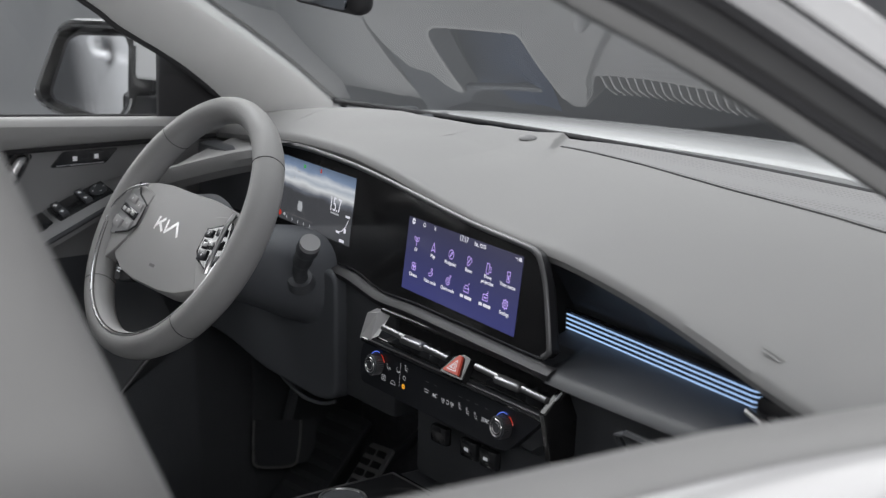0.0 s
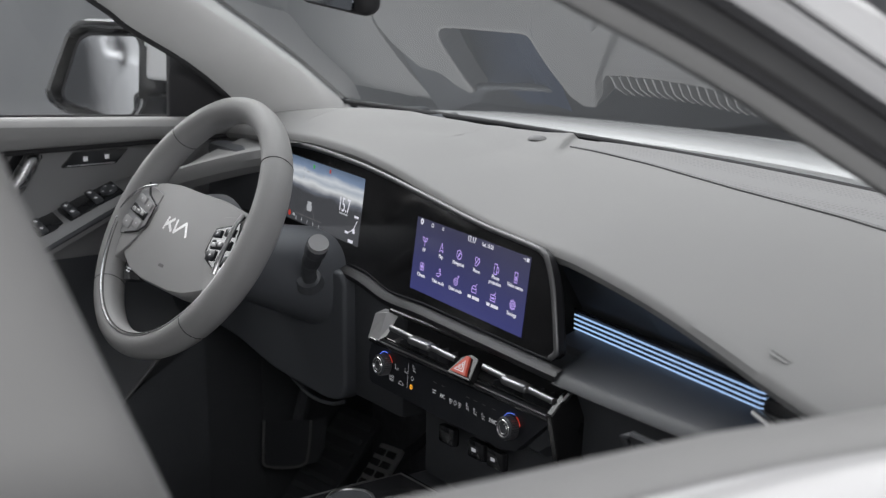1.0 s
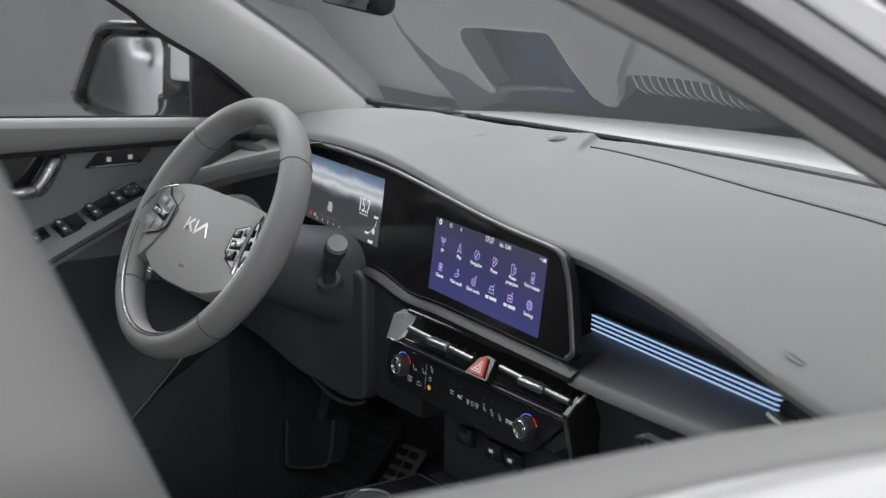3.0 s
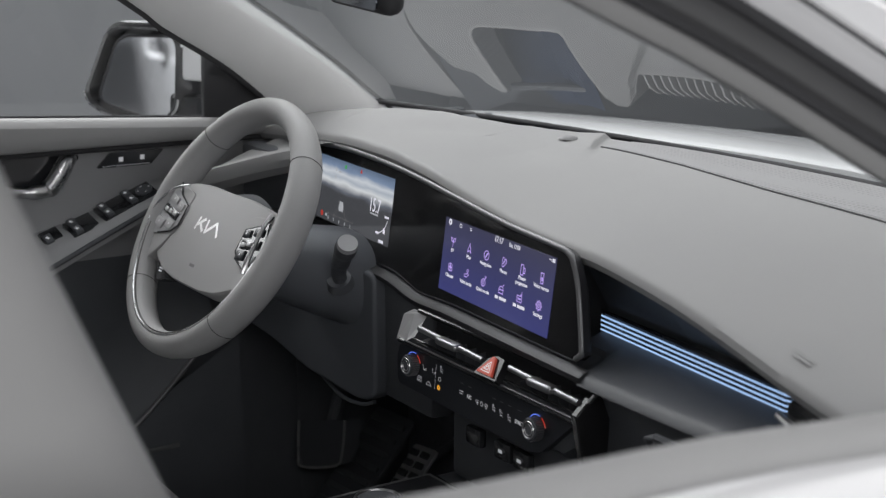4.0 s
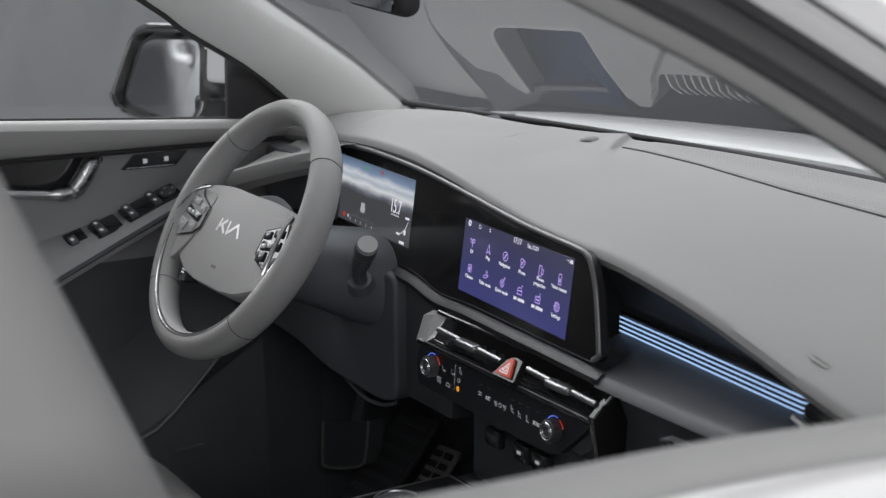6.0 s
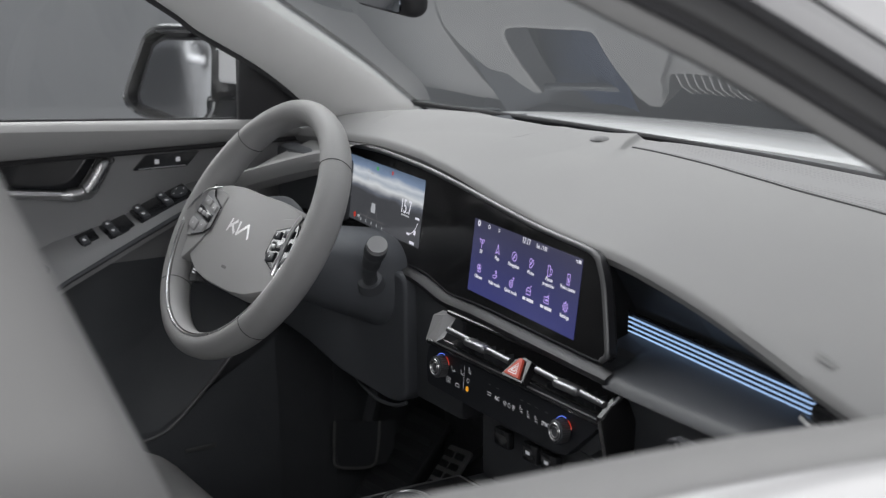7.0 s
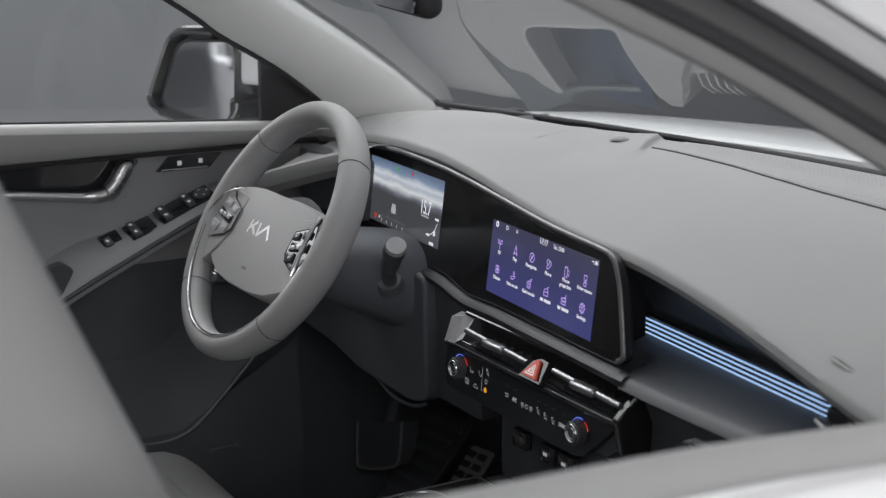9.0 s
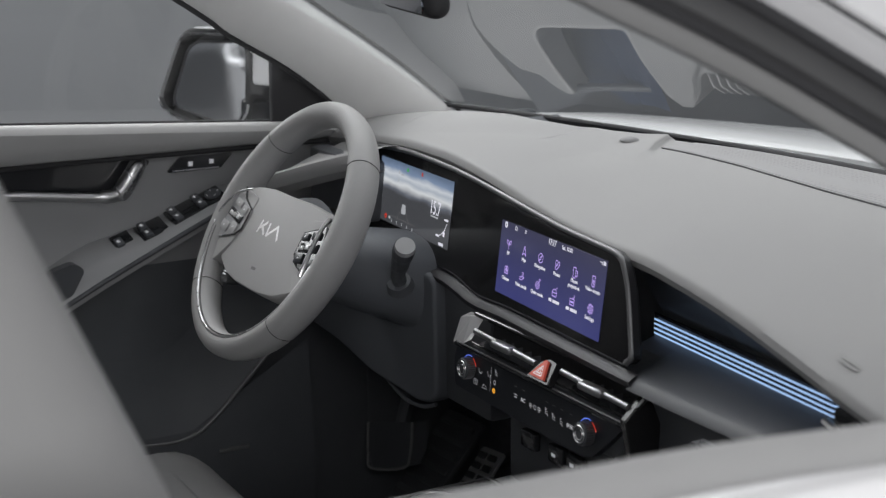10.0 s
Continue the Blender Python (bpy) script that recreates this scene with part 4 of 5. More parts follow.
for side in (-1, 1):
    arm = [(0.085, 0.026), (0.140, 0.034), (0.160, 0.012), (0.164, -0.03), (0.156, -0.066), (0.140, -0.088), (0.118, -0.066), (0.098, -0.040)]
    part("spoke", slab_bm(rounded([(side * x, y) for x, y in arm], 0.008, 3), 0.020, -0.014), M_LEATHER, wheel, "grey spoke", bevel=0.004)
    curve = [(0.132, 0.036, 0.0090), (0.133, 0.022, 0.0125), (0.138, -0.002, 0.0155), (0.145, -0.030, 0.0175), (0.147, -0.045, 0.0175)] if side > 0 else [(0.107, 0.034, 0.010), (0.138, 0.022, 0.013), (0.156, 0.0, 0.0155), (0.161, -0.020, 0.0158), (0.157, -0.030, 0.0158)]
    part("spoke_line", tube_bm(smooth_line([(side * x, y, z) for x, y, z in curve], 6), 0.0030 if side > 0 else 0.0016, 8), M_CHROME, wheel, "silver spoke trim")
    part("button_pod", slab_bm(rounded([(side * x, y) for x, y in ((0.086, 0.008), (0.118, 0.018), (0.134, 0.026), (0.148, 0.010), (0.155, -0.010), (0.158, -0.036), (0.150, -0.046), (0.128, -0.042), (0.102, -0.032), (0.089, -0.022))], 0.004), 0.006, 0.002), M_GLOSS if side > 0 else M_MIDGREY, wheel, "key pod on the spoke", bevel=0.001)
    part("pod_gap", tube_bm([(side * x, y, 0.0072) for x, y in ((0.1345, 0.034), (0.119, 0.0185), (0.0875, 0.0075), (0.0882, -0.023), (0.101, -0.033), (0.133, -0.042))], 0.0013, 6), M_RUBBER, wheel)
    for x, y, w, h, mat in ((0.102, 0.003, 0.018, 0.010, M_FACE), (0.1275, 0.0095, 0.024, 0.010, M_FACE), (0.121, -0.0085, 0.050, 0.012, M_GLOSS), (0.110, -0.025, 0.022, 0.013, M_FACE), (0.139, -0.027, 0.026, 0.014, M_FACE)):
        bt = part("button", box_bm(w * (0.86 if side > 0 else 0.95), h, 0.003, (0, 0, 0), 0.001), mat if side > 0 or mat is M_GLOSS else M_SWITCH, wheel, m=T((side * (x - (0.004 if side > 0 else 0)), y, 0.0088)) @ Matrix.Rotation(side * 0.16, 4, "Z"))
        if mat is M_GLOSS:
            for k in (-1, 0, 1):
                part("roller", box_bm(0.010, 0.006, 0.003, (0.0135 * k, 0.001 * k, 0.0016), 0.0012), M_SATIN, bt, "satin silver roller")
        else:
            bits("button_mark", [(0, 0, 0.004, 0.001, 20), (0, 0.0005, 0.001, 0.003)], M_INK, bt, 0.0018)
    part("paddle", slab_bm(rounded([(side * 0.085, 0.02), (side * 0.128, 0.03), (side * 0.134, -0.04), (side * 0.095, -0.07), (side * 0.07, -0.07)], 0.008), 0.006, -0.045), M_GLOSS, wheel, bevel=0.001)
part("lower_key", slab_bm(rounded([(-0.128, -0.060), (-0.094, -0.074), (-0.056, -0.090), (-0.100, -0.100)], 0.004), 0.010, -0.016), M_GLOSS, wheel, "black mode key under the hub", bevel=0.001)
bits("key_mark", [(-0.098, -0.083, 0.012, 0.0022), (-0.098, -0.079, 0.010, 0.0022), (-0.098, -0.087, 0.010, 0.0022)], M_INK, wheel, -0.0056)
emblem = sum((poly_rects(p, 0.0034) for p in ([(-0.031, -0.006), (-0.029, 0.007)], [(-0.029, -0.001), (-0.017, 0.007)], [(-0.024, 0.001), (-0.014, -0.006)], [(-0.010, 0.007), (-0.008, -0.006), (0.009, 0.007), (0.019, -0.006)])), [])
bits("emblem", [(x * 1.3, y * 1.25 - 0.009, w * 1.25, h * 1.35, *r) for x, y, w, h, *r in emblem], M_SILVERMARK, wheel, 0.0074)
bits("airbag_mark", [(0.0, -0.062, 0.014, 0.004)], M_EMBOSS, wheel, 0.0064)

# ---- steering column ----
column = thing("steering_column", "dark plastic steering column shroud with stalks", "steering column")
rows = []
for t in (0, 0.15, 0.4, 0.7, 1.0):
    cy, cz = -0.135 + 0.17 * t, 0.930 - 0.055 * t
    wx, wz = 0.066 + 0.030 * t, 0.046 + 0.026 * t
    rows.append([(-0.384 + wx * math.copysign(abs(math.cos(a)) ** 0.75, math.cos(a)), cy, cz + wz * math.copysign(abs(math.sin(a)) ** 0.75, math.sin(a))) for a in (2 * math.pi * i / 28 for i in range(28))])
part("shroud", grid_bm(rows, True, True), M_SHROUD, column)
part("boot", grid_bm([[(-0.384 + k * 0.075 * math.cos(a), y, 0.95 + k * 0.062 * math.sin(a)) for a in (2 * math.pi * i / 28 for i in range(28))] for k, y in ((0.7, -0.16), (0.95, -0.15), (1.0, -0.135), (0.98, -0.12))], True, True), M_DARK, column)
part("stalk", tube_bm(smooth_line([(-0.296, -0.046, 0.906), (-0.286, -0.054, 0.920), (-0.266, -0.062, 0.938), (-0.242, -0.070, 0.958), (-0.229, -0.074, 0.969)]), [0.0095] * 6 + [0.010] * 6 + [0.0125] * 6 + [0.0145] * 7, 16), M_DARK, column, "black control stalk")
part("stalk_cap", tube_bm([(-0.229, -0.074, 0.968), (-0.225, -0.0755, 0.9725)], [0.0138, 0.0128], 16), M_MIDGREY, column)
part("stalk_collar", tube_bm([(-0.302, -0.042, 0.898), (-0.296, -0.048, 0.908)], [0.019, 0.016], 18), M_DARK, column)

# ---- driver's door ----
door = thing("driver_door", "closed car door with grey and charcoal trim", "car door")
YD = [-1.2, -0.9, -0.6, -0.45, -0.3, -0.2, -0.1, 0.0, 0.08, 0.14]


def belt_z(y):
    return 1.071 - 0.062 * (y + 0.09) if y > -0.5 else 1.0964 - 0.05 * (y + 0.5)


LOWER = 1.036
part("upper_trim", grid_bm([[(-0.80, y, belt_z(y) - 0.006), (-0.735, y, belt_z(y) - 0.002), (-0.715, y, belt_z(y)), (-0.704, y, belt_z(y) - 0.004), (-0.699, y, belt_z(y) - 0.012), (-0.702, y, LOWER + 0.4 * (belt_z(y) - LOWER)), (-0.712, y, LOWER + 0.004), (-0.72, y, LOWER - 0.001), (-0.745, y, LOWER - 0.004)] for y in YD]), M_TRIM, door, "light grey padded upper door trim")
part("trim_gap", tube_bm([(-0.728, y, LOWER - 0.006) for y in YD], 0.004, 6), M_RUBBER, door)
part("window_seal", tube_bm([(-0.742, y, belt_z(y) - 0.001) for y in YD], 0.0022, 8), M_RUBBER, door)
part("mid_trim", grid_bm([[(-0.738, y, LOWER), (-0.760, y, LOWER - 0.006), (-0.764, y, 0.98), (-0.760, y, 0.90), (-0.75, y, 0.80)] for y in YD]), M_MIDGREY, door, "charcoal middle door trim")
part("lower_trim", grid_bm([[(-0.752, y, 0.86), (-0.745, y, 0.80), (-0.735, y, 0.62), (-0.73, y, 0.35)] for y in YD]), M_DARK, door)
ARM = [(-0.62, 0.79, 0.72), (-0.46, 0.80, 0.80), (-0.40, 0.822, 0.868), (-0.36, 0.842, 0.889), (-0.324, 0.860, 0.903), (-0.236, 0.901, 0.923), (-0.163, 0.934, 0.952), (-0.116, 0.955, 0.967), (-0.04, 0.975, 0.985)]
part("armrest", grid_bm([[(-0.766, y, z2), (-0.750, y, z2 - 0.001), (-0.705, y, (z1 + z2) / 2 + 0.004), (-0.692, y, z1 + 0.005), (-0.689, y, z1 - 0.004), (-0.692, y, z1 - 0.014), (-0.72, y, z1 - 0.024), (-0.76, y, z1 - 0.026)] for y, z1, z2 in ARM]), M_MIDGREY, door, "sloping charcoal armrest")
part("armrest_edge", tube_bm([(-0.690, y, z1 - 0.002) for y, z1, z2 in ARM], 0.004, 8), M_DARKSOFT, door)


def arm_frame(y):
    k = next(i for i in range(len(ARM) - 1) if ARM[i + 1][0] >= y)
    a, b = ARM[k], ARM[k + 1]
    t = (y - a[0]) / (b[0] - a[0])
    z1, z2 = a[1] + t * (b[1] - a[1]), a[2] + t * (b[2] - a[2])
    along = Vector((0, b[0] - a[0], (b[1] + b[2] - a[1] - a[2]) / 2)).normalized()
    across = Vector((0.058, 0, z1 - z2)).normalized()
    return frame_of((-0.724, y, (z1 + z2) / 2 + 0.0075), along, across.cross(along))


for y, w, kind in ((-0.282, 0.030, 1), (-0.238, 0.044, 2), (-0.190, 0.044, 2), (-0.150, 0.055, 3)):
    F = arm_frame(y)
    sw = part("switch_plate", box_bm(w, 0.042, 0.008, (0, 0, 0), 0.0015), M_GLOSS, door, "black window switch block", m=F)
    for i in range(1 if kind == 1 else 2):
        part("switch", box_bm(0.012, 0.018, 0.006, (-w * 0.25 + 0.001, -0.010 + 0.02 * i if kind > 1 else 0, 0.006), 0.0015), M_DARK, sw)
        bits("switch_mark", [(-w * 0.25, -0.010 + 0.02 * i if kind > 1 else 0, 0.0042, 0.006, 25)], M_INK, sw, 0.0093)
    if kind == 3:
        part("mirror_pad", disc_bm(0.013, 0.003, 20, 0.004), M_DARK, sw, m=T((0.012, 0, 0)))
        bits("mirror_mark", [(0.012 + 0.009 * math.cos(a), 0.009 * math.sin(a), 0.004, 0.0016, math.degrees(a) + 90) for a in (0, math.pi / 2, math.pi, math.pi * 1.5)], M_INK, sw, 0.0075)
MEMF = frame_of((-0.7605, -0.144, 1.008), (0, 1, 0), (1, 0, 0.05))
mem = part("memory_keys", slab_bm(rounded([(-0.056, -0.011), (0.030, -0.011), (0.052, 0.011), (-0.034, 0.011)], 0.004), 0.006), M_GLOSS, door, "black memory key block", m=MEMF, bevel=0.001)
bits("memory_edge", [(-0.010, -0.009, 0.075, 0.0016)], M_CHROME, mem, 0.0065)
bits("memory_mark", [(-0.018, 0.0, 0.007, 0.007), (0.016, 0.001, 0.007, 0.007)], M_INK, mem, 0.0065)
part("handle_cup", slab_bm(rounded([(-0.50, 0.985), (-0.32, 0.968), (-0.27, 0.965), (-0.222, 1.018), (-0.24, 1.024), (-0.50, 1.026)], 0.012), 0.004), M_GLOSS, door, m=Matrix(((0, 0, 1, -0.764), (1, 0, 0, 0), (0, 1, 0, 0), (0, 0, 0, 1))))
part("handle", tube_bm(smooth_line([(-0.747, -0.52, 0.992), (-0.742, -0.43, 0.988), (-0.738, -0.36, 0.980), (-0.736, -0.305, 0.974), (-0.736, -0.282, 0.977), (-0.738, -0.268, 0.990), (-0.742, -0.25, 1.014), (-0.752, -0.243, 1.018)], 6), [0.0060] * 18 + [0.0085] * 6 + [0.0115] * 19, 12, 1.2), M_CHROME, door, "satin silver door handle")
# flat dark slab in place of a hollow; its colour paints the cup's shade
part("pull_cup_shade", slab_bm(rounded([(-0.44, 0.79), (-0.392, 0.806), (-0.350, 0.878), (-0.366, 0.890), (-0.40, 0.88)], 0.008), 0.022), M_DARKSOFT, door, "dark slab painting the shade in the pull cup", m=Matrix(((0, 0, 1, -0.715), (1, 0, 0, 0), (0, 1, 0, 0), (0, 0, 0, 1))), bevel=0.003)
# rim lighter than the pocket: paints the highlight along its edge
part("pocket_edge", tube_bm(smooth_line([(-0.69, -0.50, 0.600), (-0.70, -0.313, 0.593), (-0.70, -0.237, 0.587), (-0.70, -0.196, 0.593), (-0.70, -0.163, 0.614), (-0.70, -0.113, 0.661), (-0.70, -0.074, 0.701), (-0.705, -0.03, 0.745)], 6), 0.0036, 10), M_FRAME, door, "rounded door pocket rim, highlight put into its colour")
flare = smooth_line([(-0.69, -0.50, 0.600), (-0.70, -0.313, 0.593), (-0.70, -0.237, 0.587), (-0.70, -0.196, 0.593), (-0.70, -0.163, 0.614), (-0.70, -0.113, 0.661), (-0.70, -0.074, 0.701), (-0.705, -0.03, 0.745)], 6)
part("pocket_flare", grid_bm([[(-0.738, p.y - 0.03, p.z + 0.13), (-0.732, p.y - 0.022, p.z + 0.08), (-0.718, p.y - 0.012, p.z + 0.035), (p.x - 0.002, p.y, p.z)] for p in flare]), M_DARK, door, "dark flowing door pocket surface")
part("pocket_tag", box_bm(0.004, 0.05, 0.006, (-0.684, -0.138, 0.564), 0.001), M_FRAME, door)
part("pocket", grid_bm([[(-0.70, y, 0.60 + (0.0 if y < -0.2 else (y + 0.2) * 0.6)), (-0.685, y, 0.52), (-0.69, y, 0.42), (-0.72, y, 0.36)] for y in (-0.6, -0.4, -0.2, -0.1, 0.0)]), M_DARK, door)
part("outer_skin", grid_bm([[(-0.75, y, belt_z(y) - 0.004), (-0.80, y, belt_z(y) - 0.01), (-0.85, y, 1.02), (-0.89, y, 0.88), (-0.895, y, 0.7), (-0.88, y, 0.45), (-0.86, y, 0.3)] for y in [-2.6, -1.6] + YD]), M_WHITE, door, "white painted outer skin")
# black plate on the skin paints the shade of the handle recess
part("handle_recess_shade", slab_bm(rounded([(-1.06, 0.955), (-0.86, 0.955), (-0.86, 1.005), (-1.06, 1.005)], 0.02), 0.004), M_RUBBER, door, m=Matrix(((0, 0, -1, -0.871), (1, 0, 0, 0), (0, 1, 0, 0), (0, 0, 0, 1))))
part("outer_handle", tube_bm(smooth_line([(-0.875, -1.08, 0.982), (-0.898, -1.05, 0.984), (-0.902, -0.96, 0.984), (-0.898, -0.87, 0.984), (-0.875, -0.84, 0.982)], 5), 0.010, 10), M_WHITE, door, "white outer door handle")
pane = part("window_pane", grid_bm([[(-0.742 - 0.0 + 0.26 * s * 0.38, y - 0.25 * s * (y > -0.2), belt_z(y) + 0.4 * s) for s in (0, 0.5, 1)] for y in (-1.2, -0.8, -0.4, -0.05, 0.05)]), M_SIDEGLASS, door, "closed side window pane")
pane.visible_shadow = False
if pane.data.polygons[0].normal.x < 0:
    pane.data.flip_normals()
part("quarter_panel", slab_bm([(-0.037, 1.06), (0.13, 1.06), (0.10, 1.082), (0.05, 1.118), (-0.035, 1.185)], 0.012), M_RUBBER, door, "black corner panel behind mirror", m=Matrix(((0, 0, 1, -0.738), (1, 0, 0, 0), (0, 1, 0, 0), (0, 0, 0, 1))), bevel=0.003)
part("quarter_line", tube_bm(smooth_line([(-0.724, 0.0, 1.155), (-0.724, 0.045, 1.12), (-0.724, 0.075, 1.09), (-0.724, 0.085, 1.07)]), 0.002, 6), M_DARKSOFT, door)

# ---- door mirror ----
MN = Vector((0.40, -0.916, 0.02)).normalized()
mirror = thing("door_mirror", "white and gloss black exterior door mirror", "door mirror", at=frame_of((-0.949, -0.055, 1.112), (0.916, 0.40, 0), MN))
shape = rounded([(-0.118, -0.034), (-0.111, -0.052), (-0.084, -0.066), (0.0, -0.083), (0.068, -0.074), (0.094, -0.046), (0.099, 0.058), (0.080, 0.082), (-0.042, 0.080), (-0.066, 0.066)], 0.012, 5)
part("housing", grid_bm([[(x * k, y * k, z) for x, y in shape] for k, z in ((0.80, -0.034), (0.90, -0.030), (0.92, 0.003), (0.97, 0.006), (1.0, -0.002), (1.0, -0.05), (0.93, -0.085), (0.7, -0.11), (0.3, -0.12))], True, True), M_SHELL, mirror, "gloss black mirror shell")
part("lower_edge", tube_bm([(x, y, 0.004) for x, y in shape if y < -0.03], 0.0022, 6), M_CHROME, mirror, "bright lower edge")
part("cap", grid_bm([[(x * k, 0.004 + y * k, z) for x, y in shape if y > 0.06 or (y > -0.02 and x > 0)] for k, z in ((1.005, 0.0), (1.03, -0.015), (1.012, -0.06), (0.93, -0.092), (0.7, -0.118), (0.3, -0.128))]), M_WHITE, mirror, "white painted mirror cap")
gl = rounded([(-0.076, -0.034), (-0.070, -0.050), (0.008, -0.071), (0.064, -0.066), (0.083, -0.042), (0.086, 0.048), (0.072, 0.066), (-0.018, 0.064), (-0.038, 0.052)], 0.012, 5)
TILT = T((0, 0, -0.006)) @ Matrix.Rotation(radians(11.5), 4, "Y") @ Matrix.Rotation(radians(4.5), 4, "X")
part("mirror_glass", slab_bm(gl, 0.003, 0.0), M_MIRROR, mirror, "clear mirror glass", smooth=False, m=TILT)
part("glass_rim", tube_bm([(x, y, 0.003) for x, y in gl], 0.0025, 6, loop=True), M_RUBBER, mirror, m=TILT)
part("foot", box_bm(0.11, 0.06, 0.045, (0.115, -0.055, -0.03), 0.012, 3), M_GLOSS, mirror)
part("foot_cap", box_bm(0.068, 0.076, 0.098, (0.122, 0.034, -0.055), 0.010, 3), M_WHITE, mirror)


# ---- pillars, roof, near door ----
def pillar(side):
    p = thing("windscreen_pillar", "pale grey trimmed windscreen pillar with black seals", "pillar")
    W = [(-0.80, 1.58, -0.44), (-0.48, 1.415, -0.53), (-0.198, 1.254, -0.619), (-0.132, 1.211, -0.643), (-0.032, 1.156, -0.673), (0.048, 1.102, -0.703), (0.12, 1.04, -0.722)]
    S = [(-0.60, 1.56, -0.45), (-0.29, 1.41, -0.535), (-0.017, 1.25, -0.622), (0.07, 1.2, -0.649), (0.166, 1.142, -0.681), (0.245, 1.089, -0.71), (0.31, 1.045, -0.728)]
    W, S = smooth_line([(side * -x, y, z) for y, z, x in W], 4), smooth_line([(side * -x, y, z) for y, z, x in S], 4)
    rows = []
    for a, b in zip(W, S):
        mid, inn = (a + b) / 2, Vector((-side, 0, -0.2)).normalized()
        rows.append([a - inn * 0.03, a, a.lerp(b, 0.12) + inn * 0.010, a.lerp(b, 0.35) + inn * 0.018, a.lerp(b, 0.65) + inn * 0.018, a.lerp(b, 0.9) + inn * 0.008, b, b - inn * 0.03])
    part("trim", grid_bm(rows), M_HEADLINER, p, "pale grey pillar trim")
    part("door_seal", tube_bm([a + Vector((side * 0.005, -0.001, -0.002)) for a in W], 0.0048, 8), M_RUBBER, p)
    part("glass_seal", tube_bm([b + Vector((side * 0.004, 0.006, 0.004)) for b in S], 0.0034, 8), M_RUBBER, p)
    return p


def outer_pillar():
    p = thing("windscreen_pillar", "white pillar with black door seals and grey inner edge", "pillar")
    W = smooth_line([(0.44, -0.80, 1.53), (0.54, -0.55, 1.40), (0.584, -0.394, 1.319), (0.611, -0.291, 1.268), (0.651, -0.171, 1.197), (0.695, -0.04, 1.118), (0.715, 0.06, 1.07)], 5)

    def strip(name, offsets, mat, label=""):
        return part(name, grid_bm([[a + Vector((dx, dy, dz)) for dx, dy, dz in offsets] for a in W]), mat, p, label)

    strip("inner_trim", ((-0.05, 0.05, 0.02), (-0.03, 0.02, 0.004), (-0.012, 0.004, -0.001), (0.0, 0.0, 0.0), (0.003, 0.0, 0.008), (0.002, 0.0, 0.017)), M_DULL, "grey inner edge")
    strip("door_seal", ((-0.004, 0, 0.012), (0.008, 0, 0.018), (0.013, 0, 0.024), (0.013, 0, 0.034), (0.009, 0, 0.043), (0.0, 0, 0.047)), M_SEALGREY, "dark rubber door seal")
    part("seal_lip", tube_bm([a + Vector((0.006, 0, 0.018)) for a in W], 0.004, 8), M_RUBBER, p)
    part("outer_seal", tube_bm([a + Vector((0.010, 0, 0.047)) for a in W], 0.005, 8), M_RUBBER, p)
    strip("door_edge", ((0.011, 0, 0.049), (0.016, 0, 0.054), (0.018, 0, 0.062), (0.013, 0, 0.072)), M_EDGE, "glossy painted door edge")
    part("edge_gap", tube_bm([a + Vector((0.013, 0, 0.073)) for a in W], 0.0016, 8), M_RUBBER, p)
    strip("outer_paint", ((0.012, 0, 0.074), (0.016, 0, 0.078), (0.012, 0, 0.092), (-0.002, 0.0, 0.110), (-0.03, 0.01, 0.122), (-0.06, 0.05, 0.12)), M_WHITE, "white painted outer pillar")
    strip("core", ((-0.06, 0.05, 0.118), (-0.06, 0.06, 0.07), (-0.05, 0.05, 0.02)), M_RUBBER)
    return p


pillar(-1)
outer_pillar()
roof = thing("roof", "pale cloth headliner under a white roof", "roof")
part("headliner", box_bm(1.1, 1.9, 0.03, (0, -1.42, 1.535), 0.01), M_HEADLINER, roof)
part("roof_skin", box_bm(1.16, 1.95, 0.02, (0, -1.42, 1.57), 0.008), M_WHITE, roof)

NEARY = [-1.2, -0.9, -0.7] + [-0.6 + 0.05 * i for i in range(14)] + [0.1, 0.14]


def bend(y):
    return -0.004 + 0.026 * ease(-0.60, -0.15, y)


def sill_z(y):
    return belt_z(y) - 0.0055 * (1 - ease(-0.55, -0.38, y))


near = thing("passenger_door", "white car door with grey sill and lowered window", "car door")
part("sill_trim", grid_bm([[(x + bend(y), y, sill_z(y) + dz) for x, dz in ((0.70, -0.16), (0.702, -0.06), (0.706, -0.02), (0.712, -0.007), (0.722, 0.0), (0.740, 0.003), (0.760, 0.001), (0.769, -0.006))] for y in NEARY]), M_TRIM, near, "light grey padded sill")
part("outer_skin", grid_bm([[(0.770 + bend(y), y, sill_z(y) - 0.010), (0.774 + bend(y), y, sill_z(y) - 0.002), (0.788 + bend(y), y, sill_z(y) - 0.002), (0.83, y, sill_z(y) - 0.016), (0.86, y, sill_z(y) - 0.06), (0.89, y, 0.9), (0.895, y, 0.7), (0.86, y, 0.3)] for y in [-2.6, -1.6] + NEARY]), M_WHITE, near, "white painted outer skin")
part("inner_trim", grid_bm([[(0.705, y, sill_z(y) - 0.15), (0.72, y, 0.8), (0.72, y, 0.35)] for y in YD]), M_DARK, near)

# ---- bonnet ----
bonnet = thing("bonnet", "white painted car bonnet beyond the windscreen", "bonnet")
part("panel", grid_bm([[(x, base_y(x) + dy, base_z(x) + dz - 0.04 * x * x) for x in XS] for dy, dz in ((0.12, -0.045), (0.125, -0.017), (0.14, -0.010), (0.20, -0.008), (0.35, -0.020), (0.7, -0.095), (1.0, -0.2))]), M_WHITE, bonnet)
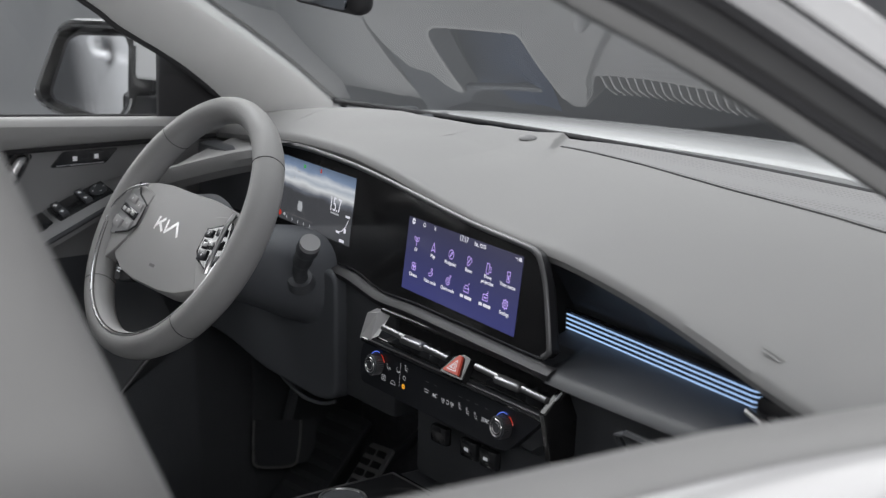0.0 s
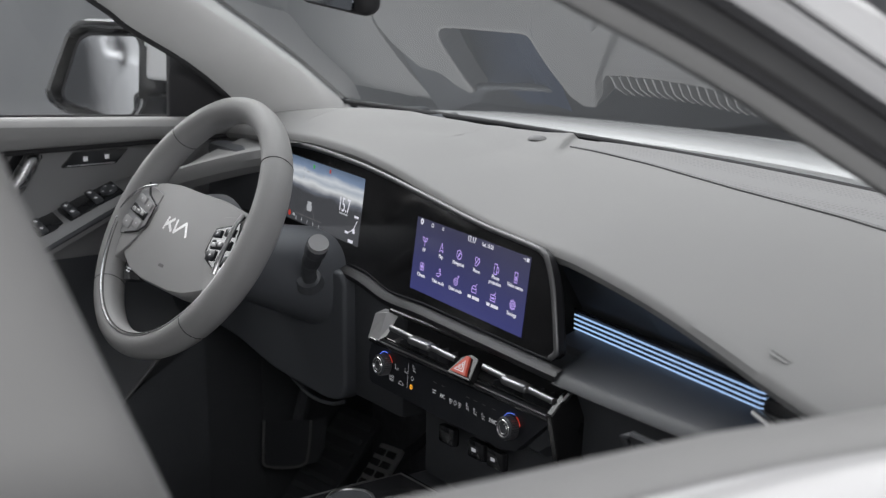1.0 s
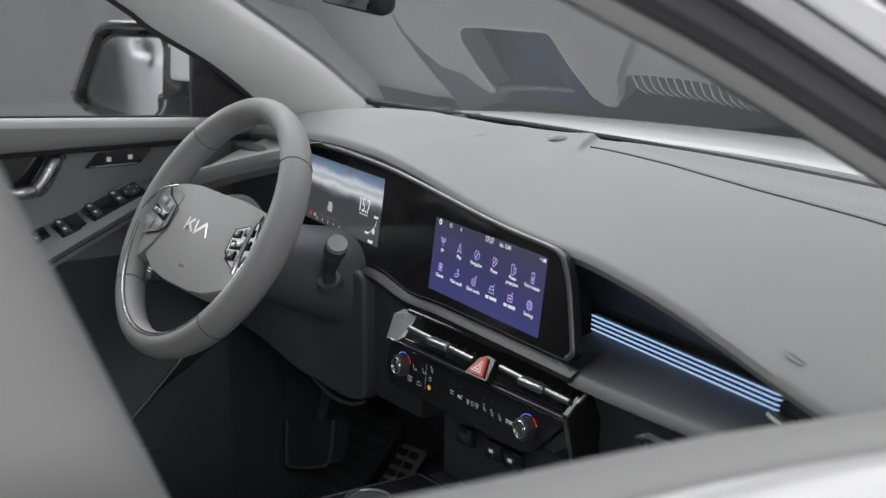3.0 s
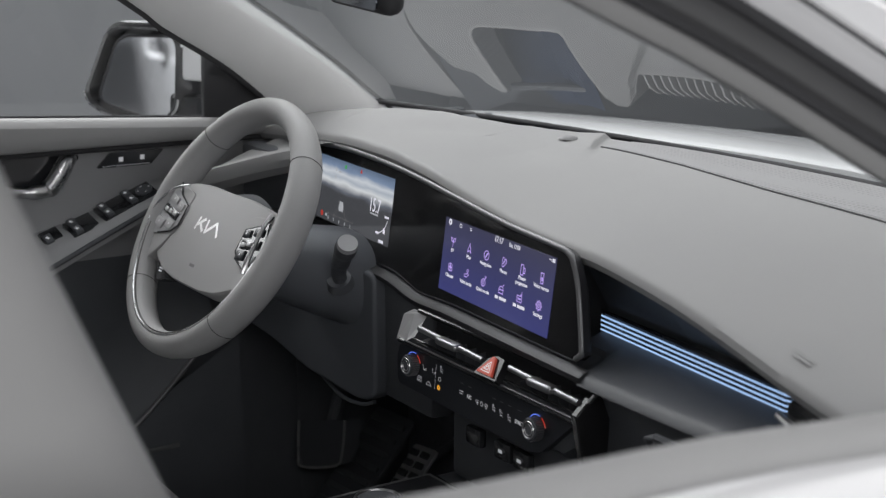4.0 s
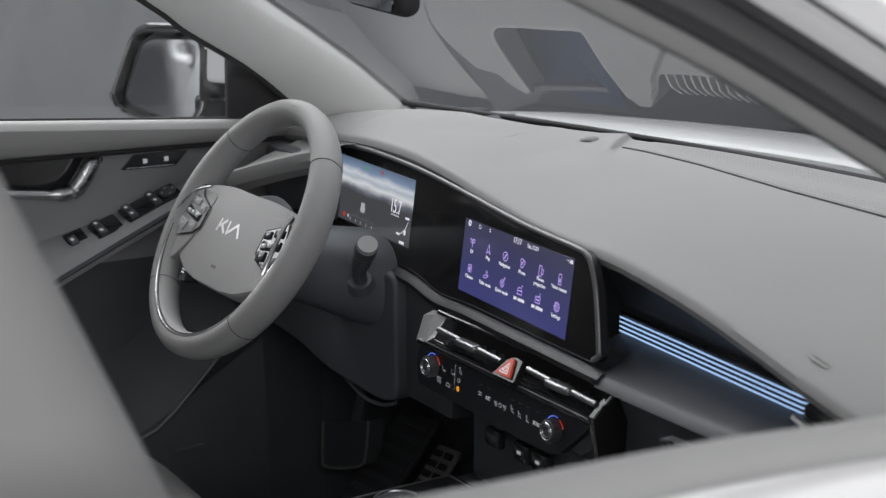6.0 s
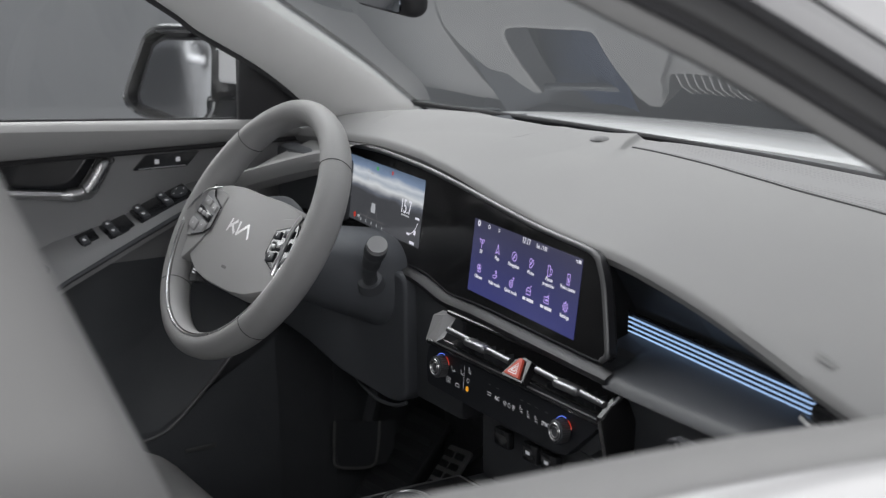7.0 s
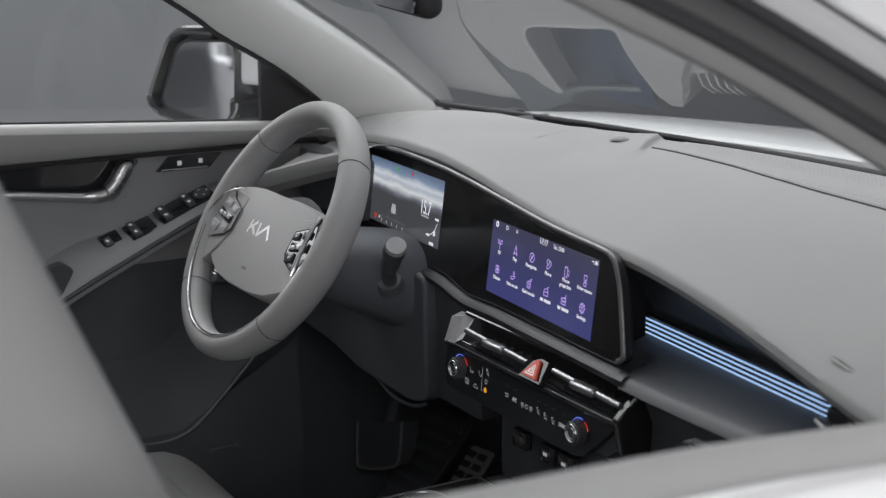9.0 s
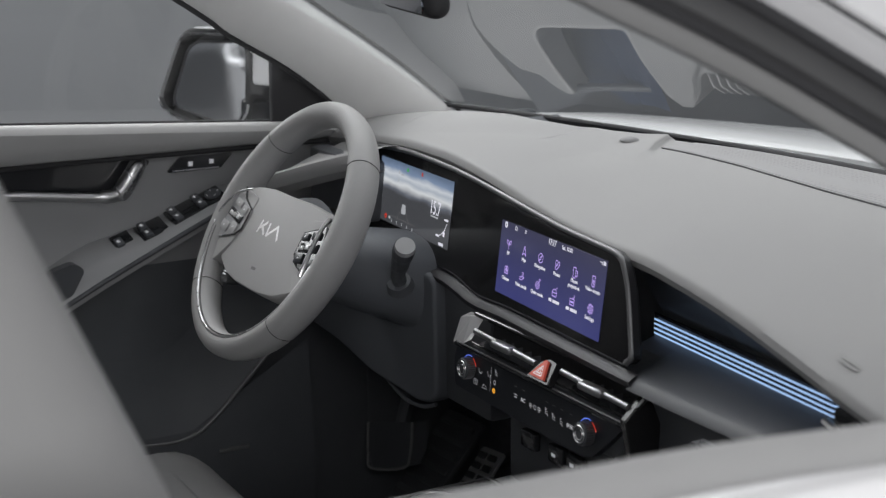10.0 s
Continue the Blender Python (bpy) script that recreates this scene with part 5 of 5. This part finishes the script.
part("cowl", grid_bm([[(x, base_y(x) + dy, base_z(x) + dz) for x in XS] for dy, dz in ((0.0, -0.012), (0.03, -0.020), (0.06, -0.022), (0.09, -0.026), (0.13, -0.045))]), M_GLOSS, bonnet)


# ---- seats ----
def cushion(sx, sy, sz, r):
    return box_bm(sx, sy, sz, (0, 0, 0), r, 5)


back = thing("passenger_seat", "grey leather front passenger seat", "car seat")
SB = T((0, -0.737, 1.286)) @ Matrix.Rotation(radians(5), 4, "X") @ T((0, 0.735, -1.28)) @ T((0.375, -0.765, 0.98)) @ Matrix.Rotation(radians(18), 4, "X")
part("backrest", cushion(0.40, 0.12, 0.72, 0.05), M_SEAT, back, m=SB @ T((0, -0.01, 0.03)))
for s in (-1, 1):
    part("side_bolster", cushion(0.10, 0.17, 0.72, 0.045), M_SEAT, back, "rounded side bolster", m=SB @ T((s * 0.19, 0.025, 0.03)))
part("head_restraint", cushion(0.25, 0.10, 0.17, 0.04), M_SEAT, back, m=SB @ T((0, -0.02, 0.455)))
part("seat_cushion", cushion(0.50, 0.50, 0.16, 0.06), M_SEAT, back, m=T((0.38, -0.50, 0.56)))
dseat = thing("driver_seat", "grey leather driver seat cushion", "car seat")
part("seat_cushion", cushion(0.57, 0.56, 0.22, 0.085), M_SEAT, dseat, m=T((-0.385, -0.475, 0.495)) @ Matrix.Rotation(radians(3), 4, "X"))
part("centre_panel", cushion(0.27, 0.40, 0.03, 0.014), M_SEATPERF, dseat, "perforated centre panel", m=T((-0.385, -0.49, 0.595)) @ Matrix.Rotation(radians(3), 4, "X"))
part("backrest", cushion(0.48, 0.14, 0.66, 0.06), M_SEAT, dseat, m=T((-0.385, -0.86, 0.98)) @ Matrix.Rotation(radians(16), 4, "X"))

# ---- footwell ----
for side in (-1, 1):
    tagged(part("kick_panel", box_bm(0.03, 0.34, 0.74, (side * 0.745, 0.29, 0.68), 0.008), M_DARK), "dark plastic footwell side panel", "side panel", kind="structure")
carpet = tagged(part("car_floor", box_bm(1.5, 2.6, 0.04, (0, -0.7, 0.33), 0.01), M_CARPET), "black carpeted car floor", "car floor", kind="structure")
part("bulkhead", box_bm(1.5, 0.04, 0.62, (0, 0.36, 0.62)), M_CARPET, carpet, smooth=False)
pedal = thing("foot_pedal", "brushed metal foot pedal with black rubber studs", "pedal", at=frame_of((-0.505, 0.205, 0.512), (1, 0.15, 0), (0, -0.75, 0.66)) @ Matrix.Scale(0.85, 4))
part("plate", slab_bm(rounded([(-0.035, -0.05), (0.035, -0.05), (0.04, 0.05), (-0.03, 0.05)], 0.008), 0.006), M_ALU, pedal, bevel=0.001)
for i in range(4):
    for j in (-1, 1):
        part("stud", box_bm(0.024, 0.013, 0.006, (j * 0.016, -0.033 + 0.022 * i, 0.007), 0.002), M_RUBBER, pedal)
part("arm", tube_bm([(0, 0, 0), (0, 0.08, -0.05), (0, 0.16, -0.08)], 0.009, 8), M_DARK, pedal)

rest = thing("foot_rest", "dark ribbed foot rest on the carpet", "foot rest", at=frame_of((-0.645, 0.20, 0.475), (1, 0.1, 0), (0.1, -0.72, 0.69)))
part("plate", slab_bm(rounded([(-0.05, -0.10), (0.05, -0.10), (0.055, 0.10), (-0.045, 0.10)], 0.01), 0.01), M_DARKSOFT, rest, bevel=0.002)
for i in range(7):
    part("rib", box_bm(0.085, 0.010, 0.006, (0.002, -0.082 + 0.027 * i, 0.012), 0.002), M_DARK, rest)
brake = thing("brake_pedal", "black rubber brake pedal hanging in the footwell", "pedal")
UP = [(-0.690, 0.100, 0.560), (-0.694, 0.100, 0.502), (-0.678, 0.098, 0.484), (-0.592, 0.112, 0.511), (-0.579, 0.118, 0.538), (-0.574, 0.120, 0.592)]
part("pad", grid_bm([[(p[0], p[1] + d, p[2]) for p in UP] for d in (0.0, 0.012, 0.03)]), M_DARK, brake)
part("pad_face", grid_bm([[(a[0] + (b[0] - a[0]) * k, a[1] + (b[1] - a[1]) * k + 0.003, a[2] + (b[2] - a[2]) * k) for a, b in zip(UP[:3], UP[:2:-1])] for k in (0, 0.25, 0.5, 0.75, 1)]), M_DARKSOFT, brake, "black rubber pedal face")
# grey tube paints the lit edge of the dark pad
part("rim", tube_bm(smooth_line(UP, 4), 0.0022, 8), M_DULL, brake, "lighter pedal rim, lit edge put into its colour")
part("arm", tube_bm([(-0.634, 0.125, 0.54), (-0.630, 0.145, 0.62), (-0.625, 0.17, 0.76)], 0.012, 8), M_DARK, brake)
mat_thing = thing("floor_mat", "black carpet mat on the driver floor", "floor mat")
part("mat", slab_bm(rounded([(-0.66, -0.45), (-0.18, -0.45), (-0.18, 0.12), (-0.26, 0.20), (-0.60, 0.20), (-0.66, 0.10)], 0.04), 0.012, 0.35), M_CARPET, mat_thing, bevel=0.003)
part("binding", tube_bm([(x, y, 0.362) for x, y in rounded([(-0.66, -0.45), (-0.18, -0.45), (-0.18, 0.12), (-0.26, 0.20), (-0.60, 0.20), (-0.66, 0.10)], 0.04)], 0.004, 6, loop=True), M_DARKSOFT, mat_thing)

# ---- interior mirror ----
imirror = thing("interior_mirror", "black framed interior rear-view mirror", "rear-view mirror", at=frame_of((-0.075, -0.156, 1.304), (1, -0.29, 0), (-0.28, -0.95, -0.12)))
part("shell", box_bm(0.245, 0.072, 0.028, (0, 0, -0.01), 0.013, 4), M_RUBBER, imirror)
part("mirror_glass", slab_bm(rounded([(-0.112, -0.029), (0.112, -0.029), (0.112, 0.029), (-0.112, 0.029)], 0.012), 0.002, 0.004), M_DIMMIRROR, imirror, smooth=False)
part("stem", tube_bm([(0.02, 0.0, -0.02), (0.02, 0.05, -0.05), (0.02, 0.08, -0.06)], 0.01, 8), M_RUBBER, imirror)
